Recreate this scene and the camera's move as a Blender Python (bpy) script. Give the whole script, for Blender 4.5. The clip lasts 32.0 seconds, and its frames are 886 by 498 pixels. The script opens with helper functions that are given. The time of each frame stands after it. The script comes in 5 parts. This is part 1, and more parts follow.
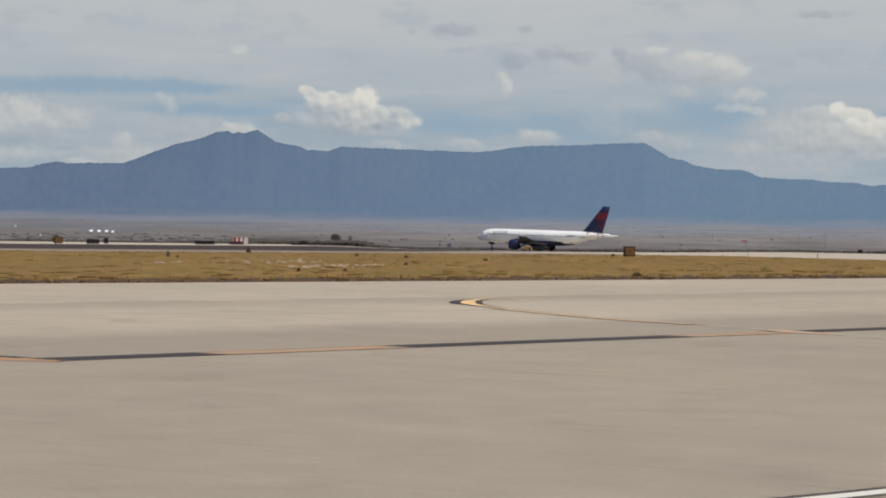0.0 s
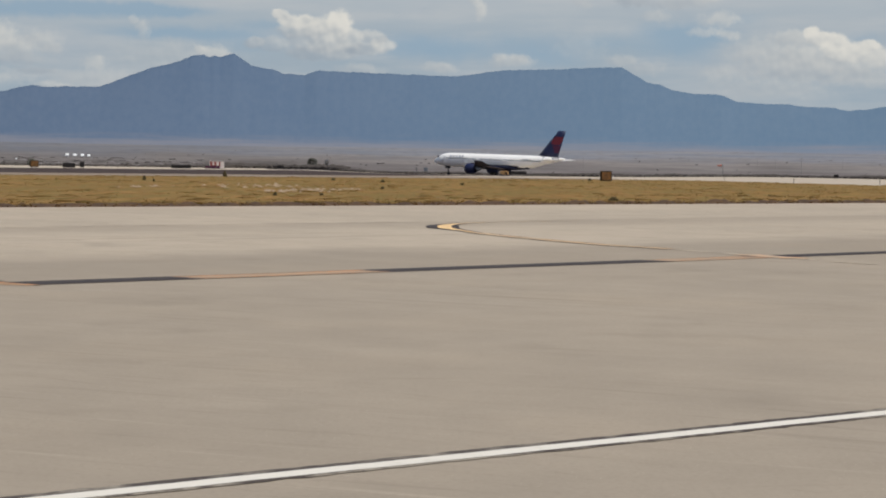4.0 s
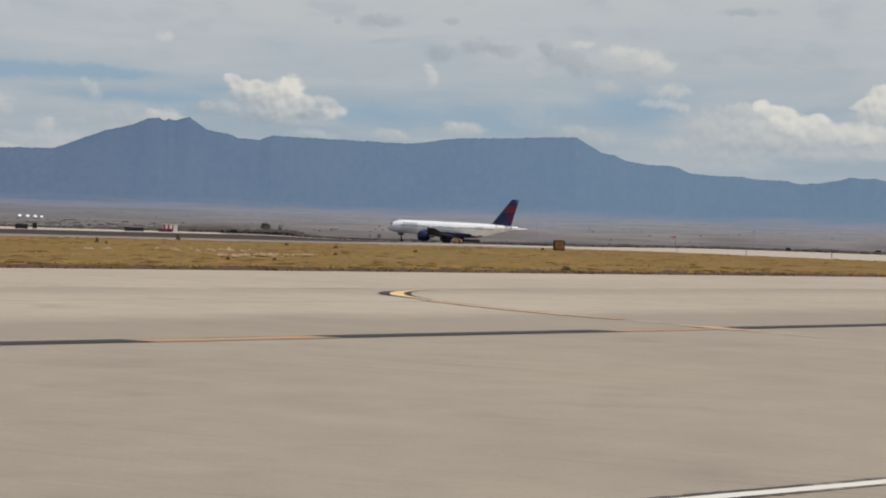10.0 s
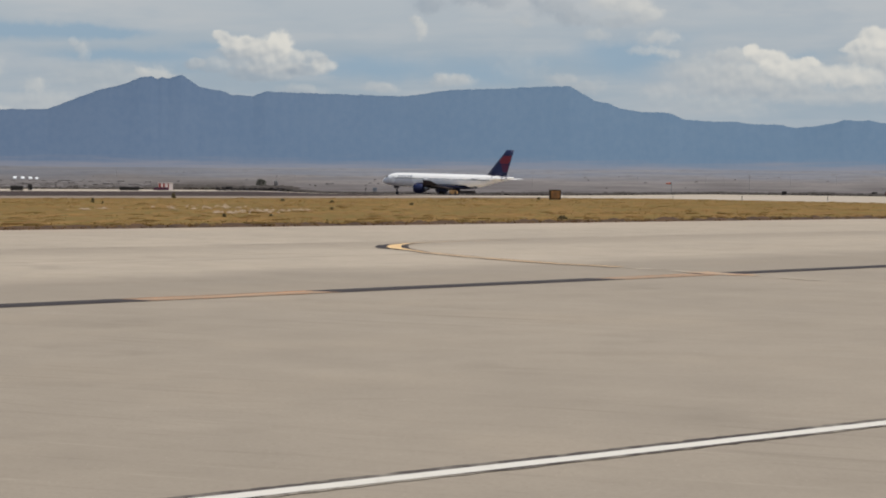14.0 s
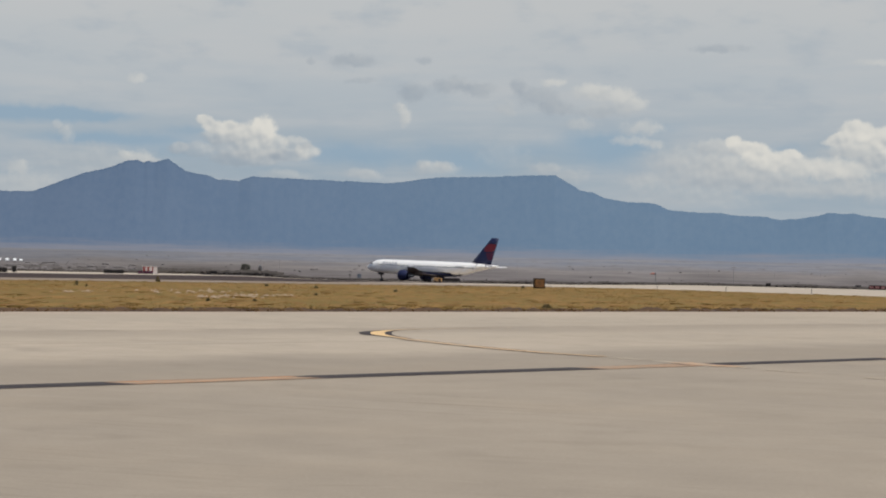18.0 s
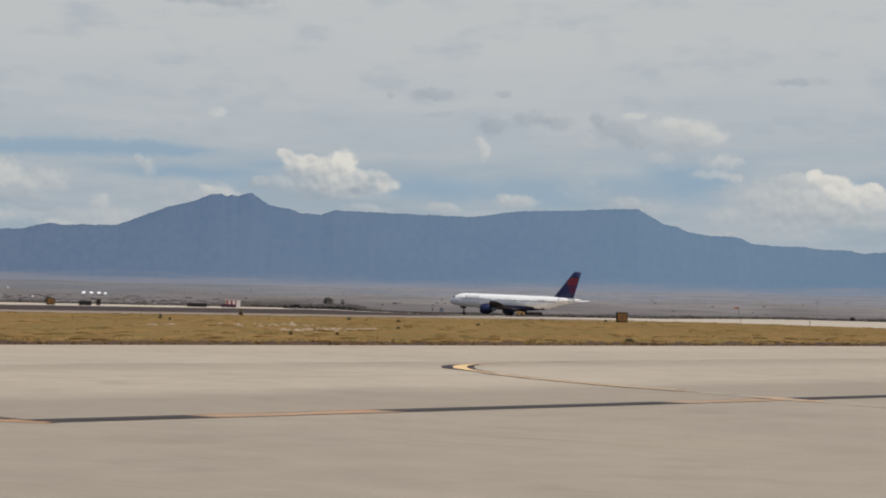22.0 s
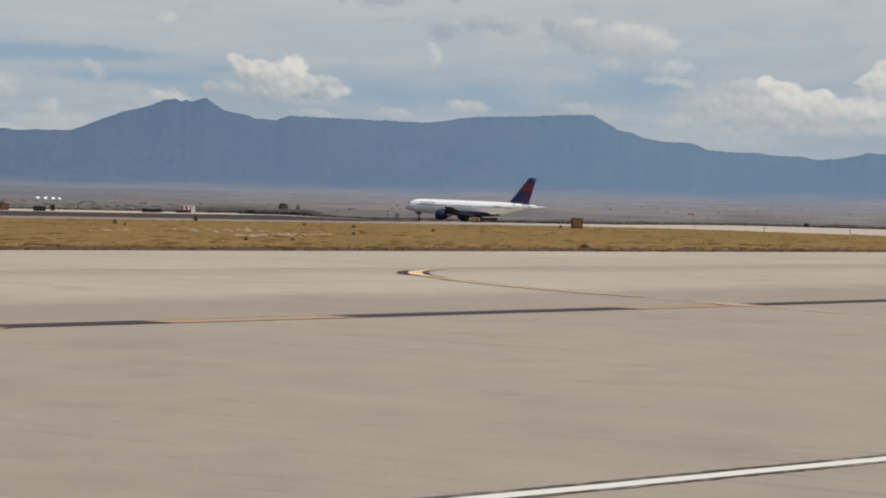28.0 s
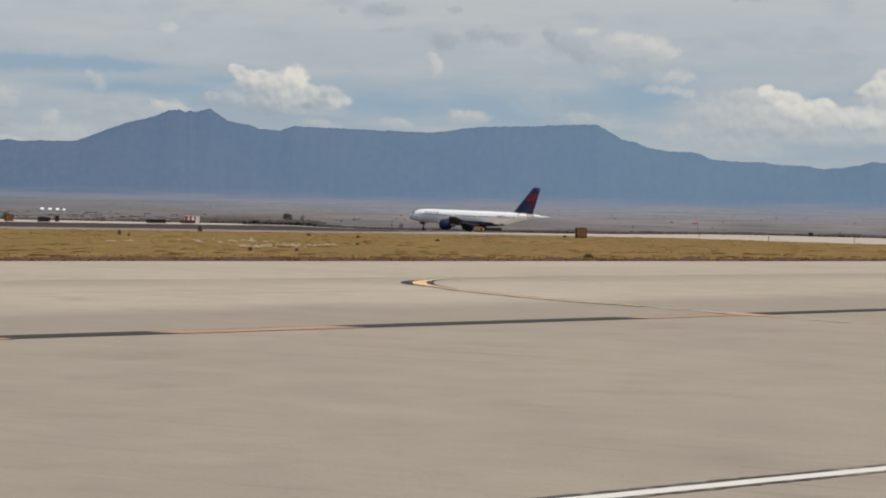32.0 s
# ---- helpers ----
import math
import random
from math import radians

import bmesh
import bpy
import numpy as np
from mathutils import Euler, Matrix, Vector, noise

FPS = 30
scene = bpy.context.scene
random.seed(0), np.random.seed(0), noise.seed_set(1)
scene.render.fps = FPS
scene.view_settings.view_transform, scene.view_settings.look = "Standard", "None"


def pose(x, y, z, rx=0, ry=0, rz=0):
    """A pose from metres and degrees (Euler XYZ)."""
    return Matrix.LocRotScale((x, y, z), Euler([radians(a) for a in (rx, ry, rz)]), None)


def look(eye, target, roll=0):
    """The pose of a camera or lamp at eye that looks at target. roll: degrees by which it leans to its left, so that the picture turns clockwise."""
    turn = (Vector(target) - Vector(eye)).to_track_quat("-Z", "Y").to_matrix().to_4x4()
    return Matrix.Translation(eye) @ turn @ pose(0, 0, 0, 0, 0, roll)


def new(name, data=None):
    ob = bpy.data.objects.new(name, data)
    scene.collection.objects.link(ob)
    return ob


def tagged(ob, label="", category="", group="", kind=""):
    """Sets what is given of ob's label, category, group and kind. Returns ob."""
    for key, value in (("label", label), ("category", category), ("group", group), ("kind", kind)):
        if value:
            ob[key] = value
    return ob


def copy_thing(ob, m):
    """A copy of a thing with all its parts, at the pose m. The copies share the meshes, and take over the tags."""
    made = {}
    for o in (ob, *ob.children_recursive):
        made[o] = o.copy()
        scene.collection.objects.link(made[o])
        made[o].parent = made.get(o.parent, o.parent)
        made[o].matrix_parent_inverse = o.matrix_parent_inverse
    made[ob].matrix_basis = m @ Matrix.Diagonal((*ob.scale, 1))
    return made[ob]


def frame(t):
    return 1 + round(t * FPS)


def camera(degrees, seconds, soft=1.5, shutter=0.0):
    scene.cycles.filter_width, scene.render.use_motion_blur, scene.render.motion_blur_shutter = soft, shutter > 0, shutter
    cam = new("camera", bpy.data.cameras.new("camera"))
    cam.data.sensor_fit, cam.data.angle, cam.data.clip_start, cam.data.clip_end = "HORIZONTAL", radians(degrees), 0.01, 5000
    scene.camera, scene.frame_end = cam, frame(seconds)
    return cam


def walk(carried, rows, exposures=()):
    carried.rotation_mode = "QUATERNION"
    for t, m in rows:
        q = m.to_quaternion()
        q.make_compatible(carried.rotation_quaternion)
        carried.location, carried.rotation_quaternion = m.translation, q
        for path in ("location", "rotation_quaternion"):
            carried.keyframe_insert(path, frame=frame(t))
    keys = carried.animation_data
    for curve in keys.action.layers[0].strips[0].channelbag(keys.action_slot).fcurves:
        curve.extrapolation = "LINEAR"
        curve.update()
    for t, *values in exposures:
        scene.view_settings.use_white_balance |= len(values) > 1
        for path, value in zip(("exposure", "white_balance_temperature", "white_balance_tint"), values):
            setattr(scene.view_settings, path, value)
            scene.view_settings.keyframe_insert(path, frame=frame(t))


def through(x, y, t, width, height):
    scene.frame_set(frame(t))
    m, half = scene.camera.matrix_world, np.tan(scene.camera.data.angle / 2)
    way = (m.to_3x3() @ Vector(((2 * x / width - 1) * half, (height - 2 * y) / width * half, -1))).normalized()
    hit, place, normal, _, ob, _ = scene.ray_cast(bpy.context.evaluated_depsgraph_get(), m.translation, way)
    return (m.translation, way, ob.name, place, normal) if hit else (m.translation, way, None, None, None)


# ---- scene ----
# The camera: hand-held on the spot, at a standing person's eye level.
EYE = 1.6
DEEP = 1.52    # the chart that bearings and ranges are read from is this much shorter in depth than the ground
cam = camera(20.0, 32.0, soft=2.0)
# seconds, turn to the right, tilt up, lean (degrees)
PATH = [
    (0, 0.230, -0.147, 0.702), (0.2, 0.207, -0.189, 0.663), (0.5, -0.148, -0.529, 0.607), (0.7, -0.245, -1.069, 0.489),
    (1, -0.000, -1.889, 0.300), (1.2, -0.133, -1.996, 0.305), (1.5, -0.346, -1.789, 0.311), (1.7, -0.133, -1.754, 0.387),
    (2, 0.340, -1.731, 0.498), (2.5, 0.605, -1.881, 0.532), (3, 0.567, -1.896, 0.670), (3.5, 0.735, -1.865, 0.719),
    (5.5, 0.894, -1.888, 0.961), (6, 0.976, -1.940, 1.138), (6.2, 0.827, -1.574, 1.261), (6.5, 0.819, -1.411, 1.433),
    (6.7, 0.911, -1.361, 1.310), (7, 0.770, -1.352, 1.132), (7.2, 0.714, -1.427, 1.166), (7.5, 0.484, -0.712, 1.228),
    (7.7, 0.864, -0.824, 1.528), (8, 1.049, 0.064, 2.001), (8.2, 1.414, 0.432, 1.985), (8.5, 1.654, -0.108, 1.934),
    (8.7, 1.344, -0.661, 2.039), (9, 1.583, -1.224, 2.197), (9.2, 1.585, -1.662, 2.239), (9.5, 1.517, -0.810, 2.343),
    (9.7, 1.567, -0.389, 2.087), (10, 1.832, -0.310, 1.686), (10.2, 2.103, -0.356, 1.793), (10.5, 2.150, -0.512, 1.953),
    (10.7, 2.182, -0.554, 1.899), (11, 2.128, -0.722, 1.814), (11.2, 2.118, -0.882, 1.585), (11.5, 1.798, -0.945, 1.253),
    (11.7, 1.729, -1.695, 0.846), (12, 1.518, -1.538, 0.277), (12.2, 1.545, -1.368, 0.324), (12.5, 1.665, -1.210, 0.391),
    (12.7, 1.593, -1.230, 0.416), (13, 1.772, -1.155, 0.449), (13.2, 1.925, -1.129, 0.339), (13.5, 1.989, -1.412, 0.165),
    (15.5, 1.857, -1.356, 1.493), (15.7, 2.027, -1.534, 1.469), (16, 2.098, -1.476, 1.451), (16.2, 2.121, -1.461, 1.484),
    (16.5, 2.092, -1.450, 1.536), (16.7, 2.125, -1.490, 1.599), (17, 2.252, -1.644, 1.689), (17.2, 2.112, -1.847, 1.606),
    (17.5, 1.925, -1.849, 1.493), (17.7, 1.805, -1.414, 1.319), (18, 2.265, 0.592, 1.100), (18.2, 2.446, 1.204, 1.042),
    (18.5, 2.265, 0.967, 0.900), (18.7, 1.610, 1.212, 1.029), (19, 0.472, 0.948, 1.203), (19.2, 0.193, 0.743, 0.898),
    (19.5, -1.198, 1.376, 0.416), (19.7, -1.187, 0.323, 0.593), (20, -1.141, 1.070, 0.811), (20.2, -0.970, 1.306, 0.981),
    (20.5, -0.268, 1.187, 1.254), (20.7, 0.042, 0.922, 1.303), (21, 0.418, 1.017, 1.375), (21.2, 0.532, 1.219, 1.310),
    (21.5, 0.436, 1.227, 1.204), (21.7, 0.344, 1.365, 1.186), (22, 0.371, 1.325, 1.163), (22.2, 0.394, 1.276, 1.117),
    (22.5, 0.520, 0.867, 1.046), (22.7, 0.738, 0.622, 1.080), (23, 0.706, 0.606, 1.131), (23.2, 0.619, 0.567, 1.139),
    (23.5, 0.506, 0.631, 1.152), (23.7, 0.454, 0.514, 1.165), (24, 0.402, 0.477, 1.187), (24.2, 0.194, 0.491, 1.089),
    (24.5, 0.229, 0.366, 0.943), (24.7, 0.298, 0.042, 0.770), (25, 0.302, -0.484, 0.509), (25.2, 0.305, -0.563, 0.603),
    (25.5, 1.056, -1.105, 0.727), (27.5, 1.287, -0.685, 1.104), (27.7, 1.286, -0.774, 1.148), (28, 1.437, -0.803, 1.215),
    (28.2, 1.504, -0.868, 1.206), (28.5, 1.621, -0.898, 1.193), (28.7, 1.599, -0.884, 1.113), (29, 0.957, -1.098, 0.998),
    (29.2, 0.796, -1.205, 1.061), (29.5, 0.706, -1.170, 1.156), (29.7, 0.609, -1.306, 1.106), (30, 0.693, -1.308, 1.029),
    (30.2, 0.747, -1.112, 1.073), (30.5, 1.098, -0.716, 1.135), (30.7, 1.261, -0.723, 1.083), (31, 1.300, -0.512, 1.011),
    (31.2, 1.256, -0.506, 1.022), (31.5, 1.552, -0.725, 1.029), (31.7, 1.713, -0.689, 1.048), (32, 1.334, -0.577, 1.086),
]

def held(turn, tilt, lean):
    return pose(0, 0, EYE, 90 + tilt, 0, -turn) @ pose(0, 0, 0, 0, 0, lean)


walk(cam, [(t, held(a, b, c)) for t, a, b, c in PATH])

# ---- light ----
SUN_TURN, SUN_HIGH = 132.0, 62.0   # degrees to the right of +y, and above the ground
world = bpy.data.worlds.new("world")
scene.world = world
world.use_nodes = True
wn = world.node_tree.nodes
sky_tex = wn.new("ShaderNodeTexSky")
sky_tex.sky_type = "NISHITA"
sky_tex.sun_disc = False
sky_tex.sun_elevation = radians(SUN_HIGH)
sky_tex.sun_rotation = radians(SUN_TURN)
sky_tex.altitude = 1600
sky_tex.dust_density = 2.0
world.node_tree.links.new(sky_tex.outputs[0], wn["Background"].inputs["Color"])
wn["Background"].inputs["Strength"].default_value = 0.09
sun = new("sun", bpy.data.lights.new("sun", "SUN"))
sun.data.energy = 3.3
sun.data.angle = radians(0.53)
sun.data.color = (1.0, 0.96, 0.89)
sun_way = Vector((math.sin(radians(SUN_TURN)) * math.cos(radians(SUN_HIGH)),
                  math.cos(radians(SUN_TURN)) * math.cos(radians(SUN_HIGH)), math.sin(radians(SUN_HIGH))))
sun.matrix_world = look(sun_way * 300, (0, 0, 0))
scene.view_settings.exposure = 0.0


# ---- materials ----
class Nodes:
    """Short hand for a material's node tree."""

    def __init__(self, name, chart=False):
        self.mat = bpy.data.materials.new(name)
        self.mat.use_nodes = True
        self.tree = self.mat.node_tree
        self.bsdf = self.tree.nodes["Principled BSDF"]
        self.out = self.tree.nodes["Material Output"]
        self.chart = chart

    def put(self, socket, value):
        if isinstance(value, bpy.types.NodeSocket):
            self.tree.links.new(value, socket)
        else:
            socket.default_value = value

    def math(self, op, a, b=0.0, c=0.0):
        n = self.tree.nodes.new("ShaderNodeMath")
        n.operation = op
        for s, v in zip(n.inputs, (a, b, c)):
            self.put(s, v)
        return n.outputs[0]

    def vec(self, op, a, b=(0, 0, 0)):
        n = self.tree.nodes.new("ShaderNodeVectorMath")
        n.operation = op
        self.put(n.inputs[0], a)
        self.put(n.inputs[1], b)
        return n.outputs["Value" if op in ("DOT_PRODUCT", "LENGTH") else "Vector"]

    def place(self, turn=0.0, scale=(1, 1, 1), kind="Object"):
        c = self.tree.nodes.new("ShaderNodeTexCoord")
        m = self.tree.nodes.new("ShaderNodeMapping")
        m.vector_type = "TEXTURE"
        m.inputs["Rotation"].default_value = (0, 0, radians(turn))
        m.inputs["Scale"].default_value = scale
        flat = self.vec("MULTIPLY", c.outputs[kind], (1, 1 / DEEP, 1)) if self.chart else c.outputs[kind]
        self.tree.links.new(flat, m.inputs["Vector"])
        return m.outputs[0]

    def noise(self, at, scale, detail=4.0, rough=0.55):
        n = self.tree.nodes.new("ShaderNodeTexNoise")
        self.put(n.inputs["Vector"], at)
        self.put(n.inputs["Scale"], scale)
        n.inputs["Detail"].default_value = detail
        n.inputs["Roughness"].default_value = rough
        return n.outputs["Fac"]

    def step(self, v, lo, hi, a=0.0, b=1.0):
        n = self.tree.nodes.new("ShaderNodeMapRange")
        n.interpolation_type = "SMOOTHSTEP"
        for s, x in zip(n.inputs, (v, lo, hi, a, b)):
            self.put(s, x)
        return n.outputs[0]

    def mix(self, f, a, b, blend="MIX"):
        n = self.tree.nodes.new("ShaderNodeMix")
        n.data_type, n.blend_type = "RGBA", blend
        self.put(n.inputs["Factor"], f)
        socks = [s for s in n.inputs if s.type == "RGBA"]
        self.put(socks[0], (*a, 1) if isinstance(a, tuple) else a)
        self.put(socks[1], (*b, 1) if isinstance(b, tuple) else b)
        return [s for s in n.outputs if s.type == "RGBA"][0]

    def bump(self, height, strength=0.3, distance=0.01):
        n = self.tree.nodes.new("ShaderNodeBump")
        n.inputs["Strength"].default_value = strength
        n.inputs["Distance"].default_value = distance
        self.put(n.inputs["Height"], height)
        self.put(self.bsdf.inputs["Normal"], n.outputs[0])

    def finish(self, colour, rough=0.7, metal=0.0, gloss=0.5):
        self.put(self.bsdf.inputs["Base Color"], (*colour, 1) if isinstance(colour, tuple) else colour)
        self.put(self.bsdf.inputs["Roughness"], rough)
        self.put(self.bsdf.inputs["Metallic"], metal)
        self.put(self.bsdf.inputs["Specular IOR Level"], gloss)
        return self.mat


def coat(name, colour, rough=0.5, metal=0.0, spread=0.15, scale=3.0, bump=0.0, gloss=0.4):
    """A paint, metal or rubber with some grain and dirt."""
    n = Nodes(name)
    at = n.place()
    big = n.noise(at, scale * 0.3, 3.0)
    fine = n.noise(at, scale * 6.0, 5.0)
    f = n.math("ADD", n.math("MULTIPLY", big, 0.6), n.math("MULTIPLY", fine, 0.4))
    dark = tuple(c * (1 - spread) for c in colour)
    light = tuple(min(1.0, c * (1 + spread)) for c in colour)
    if bump:
        n.bump(fine, bump, 0.004)
    return n.finish(n.mix(n.step(f, 0.3, 0.7), dark, light), n.step(big, 0.3, 0.7, rough * 0.9, min(1.0, rough * 1.1)), metal, gloss)


def concrete(name, light, dark, warm, gloss=0.3, pour=0.0):
    """Sun-bleached pavement: broad soft tones, thin drag streaks, fine grain; pour: how much paler the outer lane is."""
    n = Nodes(name, True)
    at = n.place()
    big = n.noise(at, 0.040, 3.0, 0.5)
    mid = n.noise(at, 0.28, 4.0, 0.55)
    fine = n.noise(at, 26.0, 4.0, 0.65)
    soft_a = n.noise(n.place(-31, (16.0, 1.3, 1)), 1.0, 4.0, 0.55)
    soft_b = n.noise(n.place(30, (20.0, 1.6, 1)), 1.0, 4.0, 0.55)
    f = n.math("ADD", n.math("MULTIPLY", big, 0.36), n.math("MULTIPLY", mid, 0.16))
    f = n.math("ADD", f, n.math("MULTIPLY", soft_a, 0.15))
    f = n.math("ADD", f, n.math("MULTIPLY", soft_b, 0.13))
    f = n.math("ADD", f, n.math("MULTIPLY", n.noise(at, 1.1, 6.0, 0.68), 0.26))
    col = n.mix(n.step(f, 0.31, 0.75), dark, light)
    col = n.mix(n.step(mid, 0.50, 0.78, 0.0, 0.4), col, warm)
    if pour:
        lane = n.vec("DOT_PRODUCT", at, (-0.62, 0.785, 0))
        drift = n.math("MULTIPLY", n.math("SUBTRACT", mid, 0.5), 3.0)
        soft_lane = n.math("ADD", lane, drift)
        pale = n.step(soft_lane, 23.5, 27.5, 0.0, pour)
        col = n.mix(pale, col, n.mix(n.step(f, 0.36, 0.70), tuple(c * 0.98 for c in light), tuple(min(1.0, c * 1.34) for c in light)))
        band = n.math("MULTIPLY", n.step(soft_lane, 32.5, 36.0), n.step(soft_lane, 38.6, 36.8))
        col = n.mix(n.math("MULTIPLY", band, 0.45), col, dark)
        col = n.mix(n.math("MULTIPLY", n.math("MULTIPLY", n.step(soft_lane, 20.2, 21.0), n.step(soft_lane, 25.0, 23.5)), 0.3), col, tuple(c * 0.92 for c in dark))
        dust = n.math("ADD", lane, n.math("MULTIPLY", drift, 0.4))
        col = n.mix(n.step(dust, 50.8, 53.2, 0.0, 0.6), col, (0.52, 0.405, 0.305))
        worn = n.noise(n.place(38, (30.0, 0.7, 1)), 1.0, 4.0, 0.55)
        col = n.mix(n.math("MULTIPLY", n.step(worn, 0.56, 0.72, 0.0, 0.5), n.step(lane, 20.0, 26.0)), col, dark)
    deep = tuple(c * 0.74 for c in dark)
    # thin drag marks, crossing each other in patches
    for turn, long, wide, lo, seed in ((-27, 3.4, 0.15, 0.56, 3.0), (-19, 2.2, 0.09, 0.58, 11.0), (-36, 1.6, 0.07, 0.60, 19.0), (9, 3.0, 0.12, 0.62, 27.0)):
        moved = n.vec("ADD", n.place(turn, (long, wide, 1)), (seed, seed * 1.7, 0))
        mark = n.noise(moved, 1.0, 3.0, 0.55)
        where = n.noise(n.vec("ADD", at, (seed * 9, seed * 5, 0)), 0.16, 3.0, 0.55)
        col = n.mix(n.math("MULTIPLY", n.step(mark, lo, lo + 0.17, 0.0, 0.55), n.step(where, 0.45, 0.60)), col, deep)
    for turn, long, wide, lo, seed in ((-14, 0.9, 0.030, 0.66, 61.0), (-30, 0.55, 0.022, 0.68, 83.0)):
        scuff = n.noise(n.vec("ADD", n.place(turn, (long, wide, 1)), (seed, seed * 1.3, 0)), 1.0, 2.0, 0.5)
        col = n.mix(n.step(scuff, lo, lo + 0.08, 0.0, 0.6), col, deep)
    rub = n.noise(n.vec("ADD", n.place(-22, (2.4, 0.10, 1)), (17, 90, 0)), 1.0, 3.0, 0.55)
    col = n.mix(n.step(rub, 0.60, 0.76, 0.0, 0.45), col, tuple(min(1.0, c * 1.12) for c in light))
    stain = n.noise(n.vec("ADD", at, (40, 7, 0)), 0.55, 4.0, 0.6)
    col = n.mix(n.step(stain, 0.55, 0.80, 0.0, 0.45), col, deep)
    col = n.mix(n.step(fine, 0.44, 0.72, 0.0, 0.26), col, tuple(c * 0.72 for c in dark))
    grit = n.noise(at, 60.0, 2.0, 0.5)
    col = n.mix(n.step(grit, 0.70, 0.76, 0.0, 0.8), col, tuple(min(1.0, c * 1.5) for c in light))
    n.bump(n.math("ADD", fine, n.math("MULTIPLY", mid, 0.5)), 0.16, 0.006)
    return n.finish(col, n.step(mid, 0.3, 0.7, 0.78, 0.92), gloss=gloss)


def marking(name, colour, under, keep_lo, keep_hi, along=None):
    """Road paint that has worn through to what lies under it."""
    n = Nodes(name, True)
    at = n.place()
    chip = n.noise(at, 5.0, 6.0, 0.7)
    wide = n.noise(at, 0.7, 3.0, 0.6)
    worn = n.math("ADD", n.math("MULTIPLY", chip, 0.55), n.math("MULTIPLY", wide, 0.45))
    col = n.mix(n.step(worn, keep_lo, keep_hi), colour, under)
    if along is not None:
        rub = n.noise(n.place(along, (1.8, 0.15, 1)), 1.0, 3.0, 0.6)
        col = n.mix(n.step(rub, 0.48, 0.58, 0.0, 0.8), col, tuple(c * 0.80 for c in under))
    n.bump(chip, 0.3, 0.003)
    return n.finish(col, 0.8, gloss=0.15)


CONCRETE = (0.335, 0.290, 0.228)
m_apron = concrete("apron_concrete", (0.416, 0.346, 0.262), (0.308, 0.256, 0.194), (0.420, 0.336, 0.243), 0.15, pour=0.8)
m_runway = concrete("bleached_concrete", (0.53, 0.45, 0.355), (0.44, 0.37, 0.29), (0.46, 0.385, 0.30), 0.04)
m_shoulder = concrete("dusty_shoulder", (0.33, 0.265, 0.20), (0.22, 0.17, 0.13), (0.28, 0.205, 0.145), 0.04)
m_asphalt = concrete("aged_asphalt", (0.085, 0.064, 0.057), (0.055, 0.043, 0.040), (0.098, 0.074, 0.064), 0.02)
m_white_line = marking("white_line_paint", (0.74, 0.69, 0.595), (0.52, 0.46, 0.375), 0.52, 0.78)
m_black_line = marking("black_line_paint", (0.082, 0.066, 0.058), CONCRETE, 0.46, 0.66)
m_dark_seal = marking("dark_seal_coat", (0.064, 0.053, 0.050), (0.22, 0.185, 0.15), 0.56, 0.78)
m_yellow_line = marking("faded_yellow_paint", (0.58, 0.272, 0.118), (0.345, 0.255, 0.170), 0.38, 0.64, 38.5)
m_yellow_fresh = marking("yellow_paint", (0.80, 0.54, 0.265), (0.60, 0.42, 0.24), 0.48, 0.72)


def field(name, tones, scale, rough=0.95, mottle=()):
    """Soil, dry grass or plain in three tones at two scales."""
    n = Nodes(name, True)
    at = n.place()
    big = n.noise(at, scale, 5.0, 0.6)
    band = n.noise(n.place(38, (6.0, 1.2, 1)), scale * 2.0, 4.0, 0.6)
    fine = n.noise(at, scale * 22, 5.0, 0.65)
    if mottle:
        big = n.noise(n.vec("ADD", n.place(0, (2.6, 9.0, 1)), (7, 3, 0)), 1.0, 3.0, 0.55)
        band = n.noise(n.vec("ADD", n.place(0, (6.0, 18.0, 1)), (19, 5, 0)), 1.0, 2.0, 0.5)
    col = n.mix(n.step(n.math("ADD", n.math("MULTIPLY", big, 0.5), n.math("MULTIPLY", band, 0.5)), 0.38, 0.62), tones[0], tones[1])
    col = n.mix(n.step(fine, 0.45, 0.72, 0.0, 0.8), col, tones[2])
    if mottle:
        a = n.noise(n.place(0, (0.7, 4.0, 1)), 1.0, 3.0, 0.5)
        b = n.noise(n.vec("ADD", n.place(0, (1.2, 5.0, 1)), (31, 17, 0)), 1.0, 3.0, 0.5)
        col = n.mix(n.step(a, 0.49, 0.62, 0.0, 0.85), col, mottle[0])
        col = n.mix(n.step(b, 0.50, 0.64, 0.0, 0.75), col, mottle[1])
    n.bump(fine, 0.5, 0.05)
    return n.finish(col, rough, gloss=0.05)


m_soil = field("dry_grass_ground", ((0.285, 0.165, 0.057), (0.200, 0.136, 0.046), (0.268, 0.164, 0.060)), 0.07, mottle=((0.172, 0.130, 0.043), (0.222, 0.118, 0.043)))
m_edge_soil = coat("dark_edge_soil", (0.078, 0.045, 0.024), 0.95, spread=0.4, bump=0.6)
m_pale_soil = field("pale_caliche", ((0.37, 0.275, 0.185), (0.29, 0.210, 0.13), (0.42, 0.32, 0.225)), 0.5)


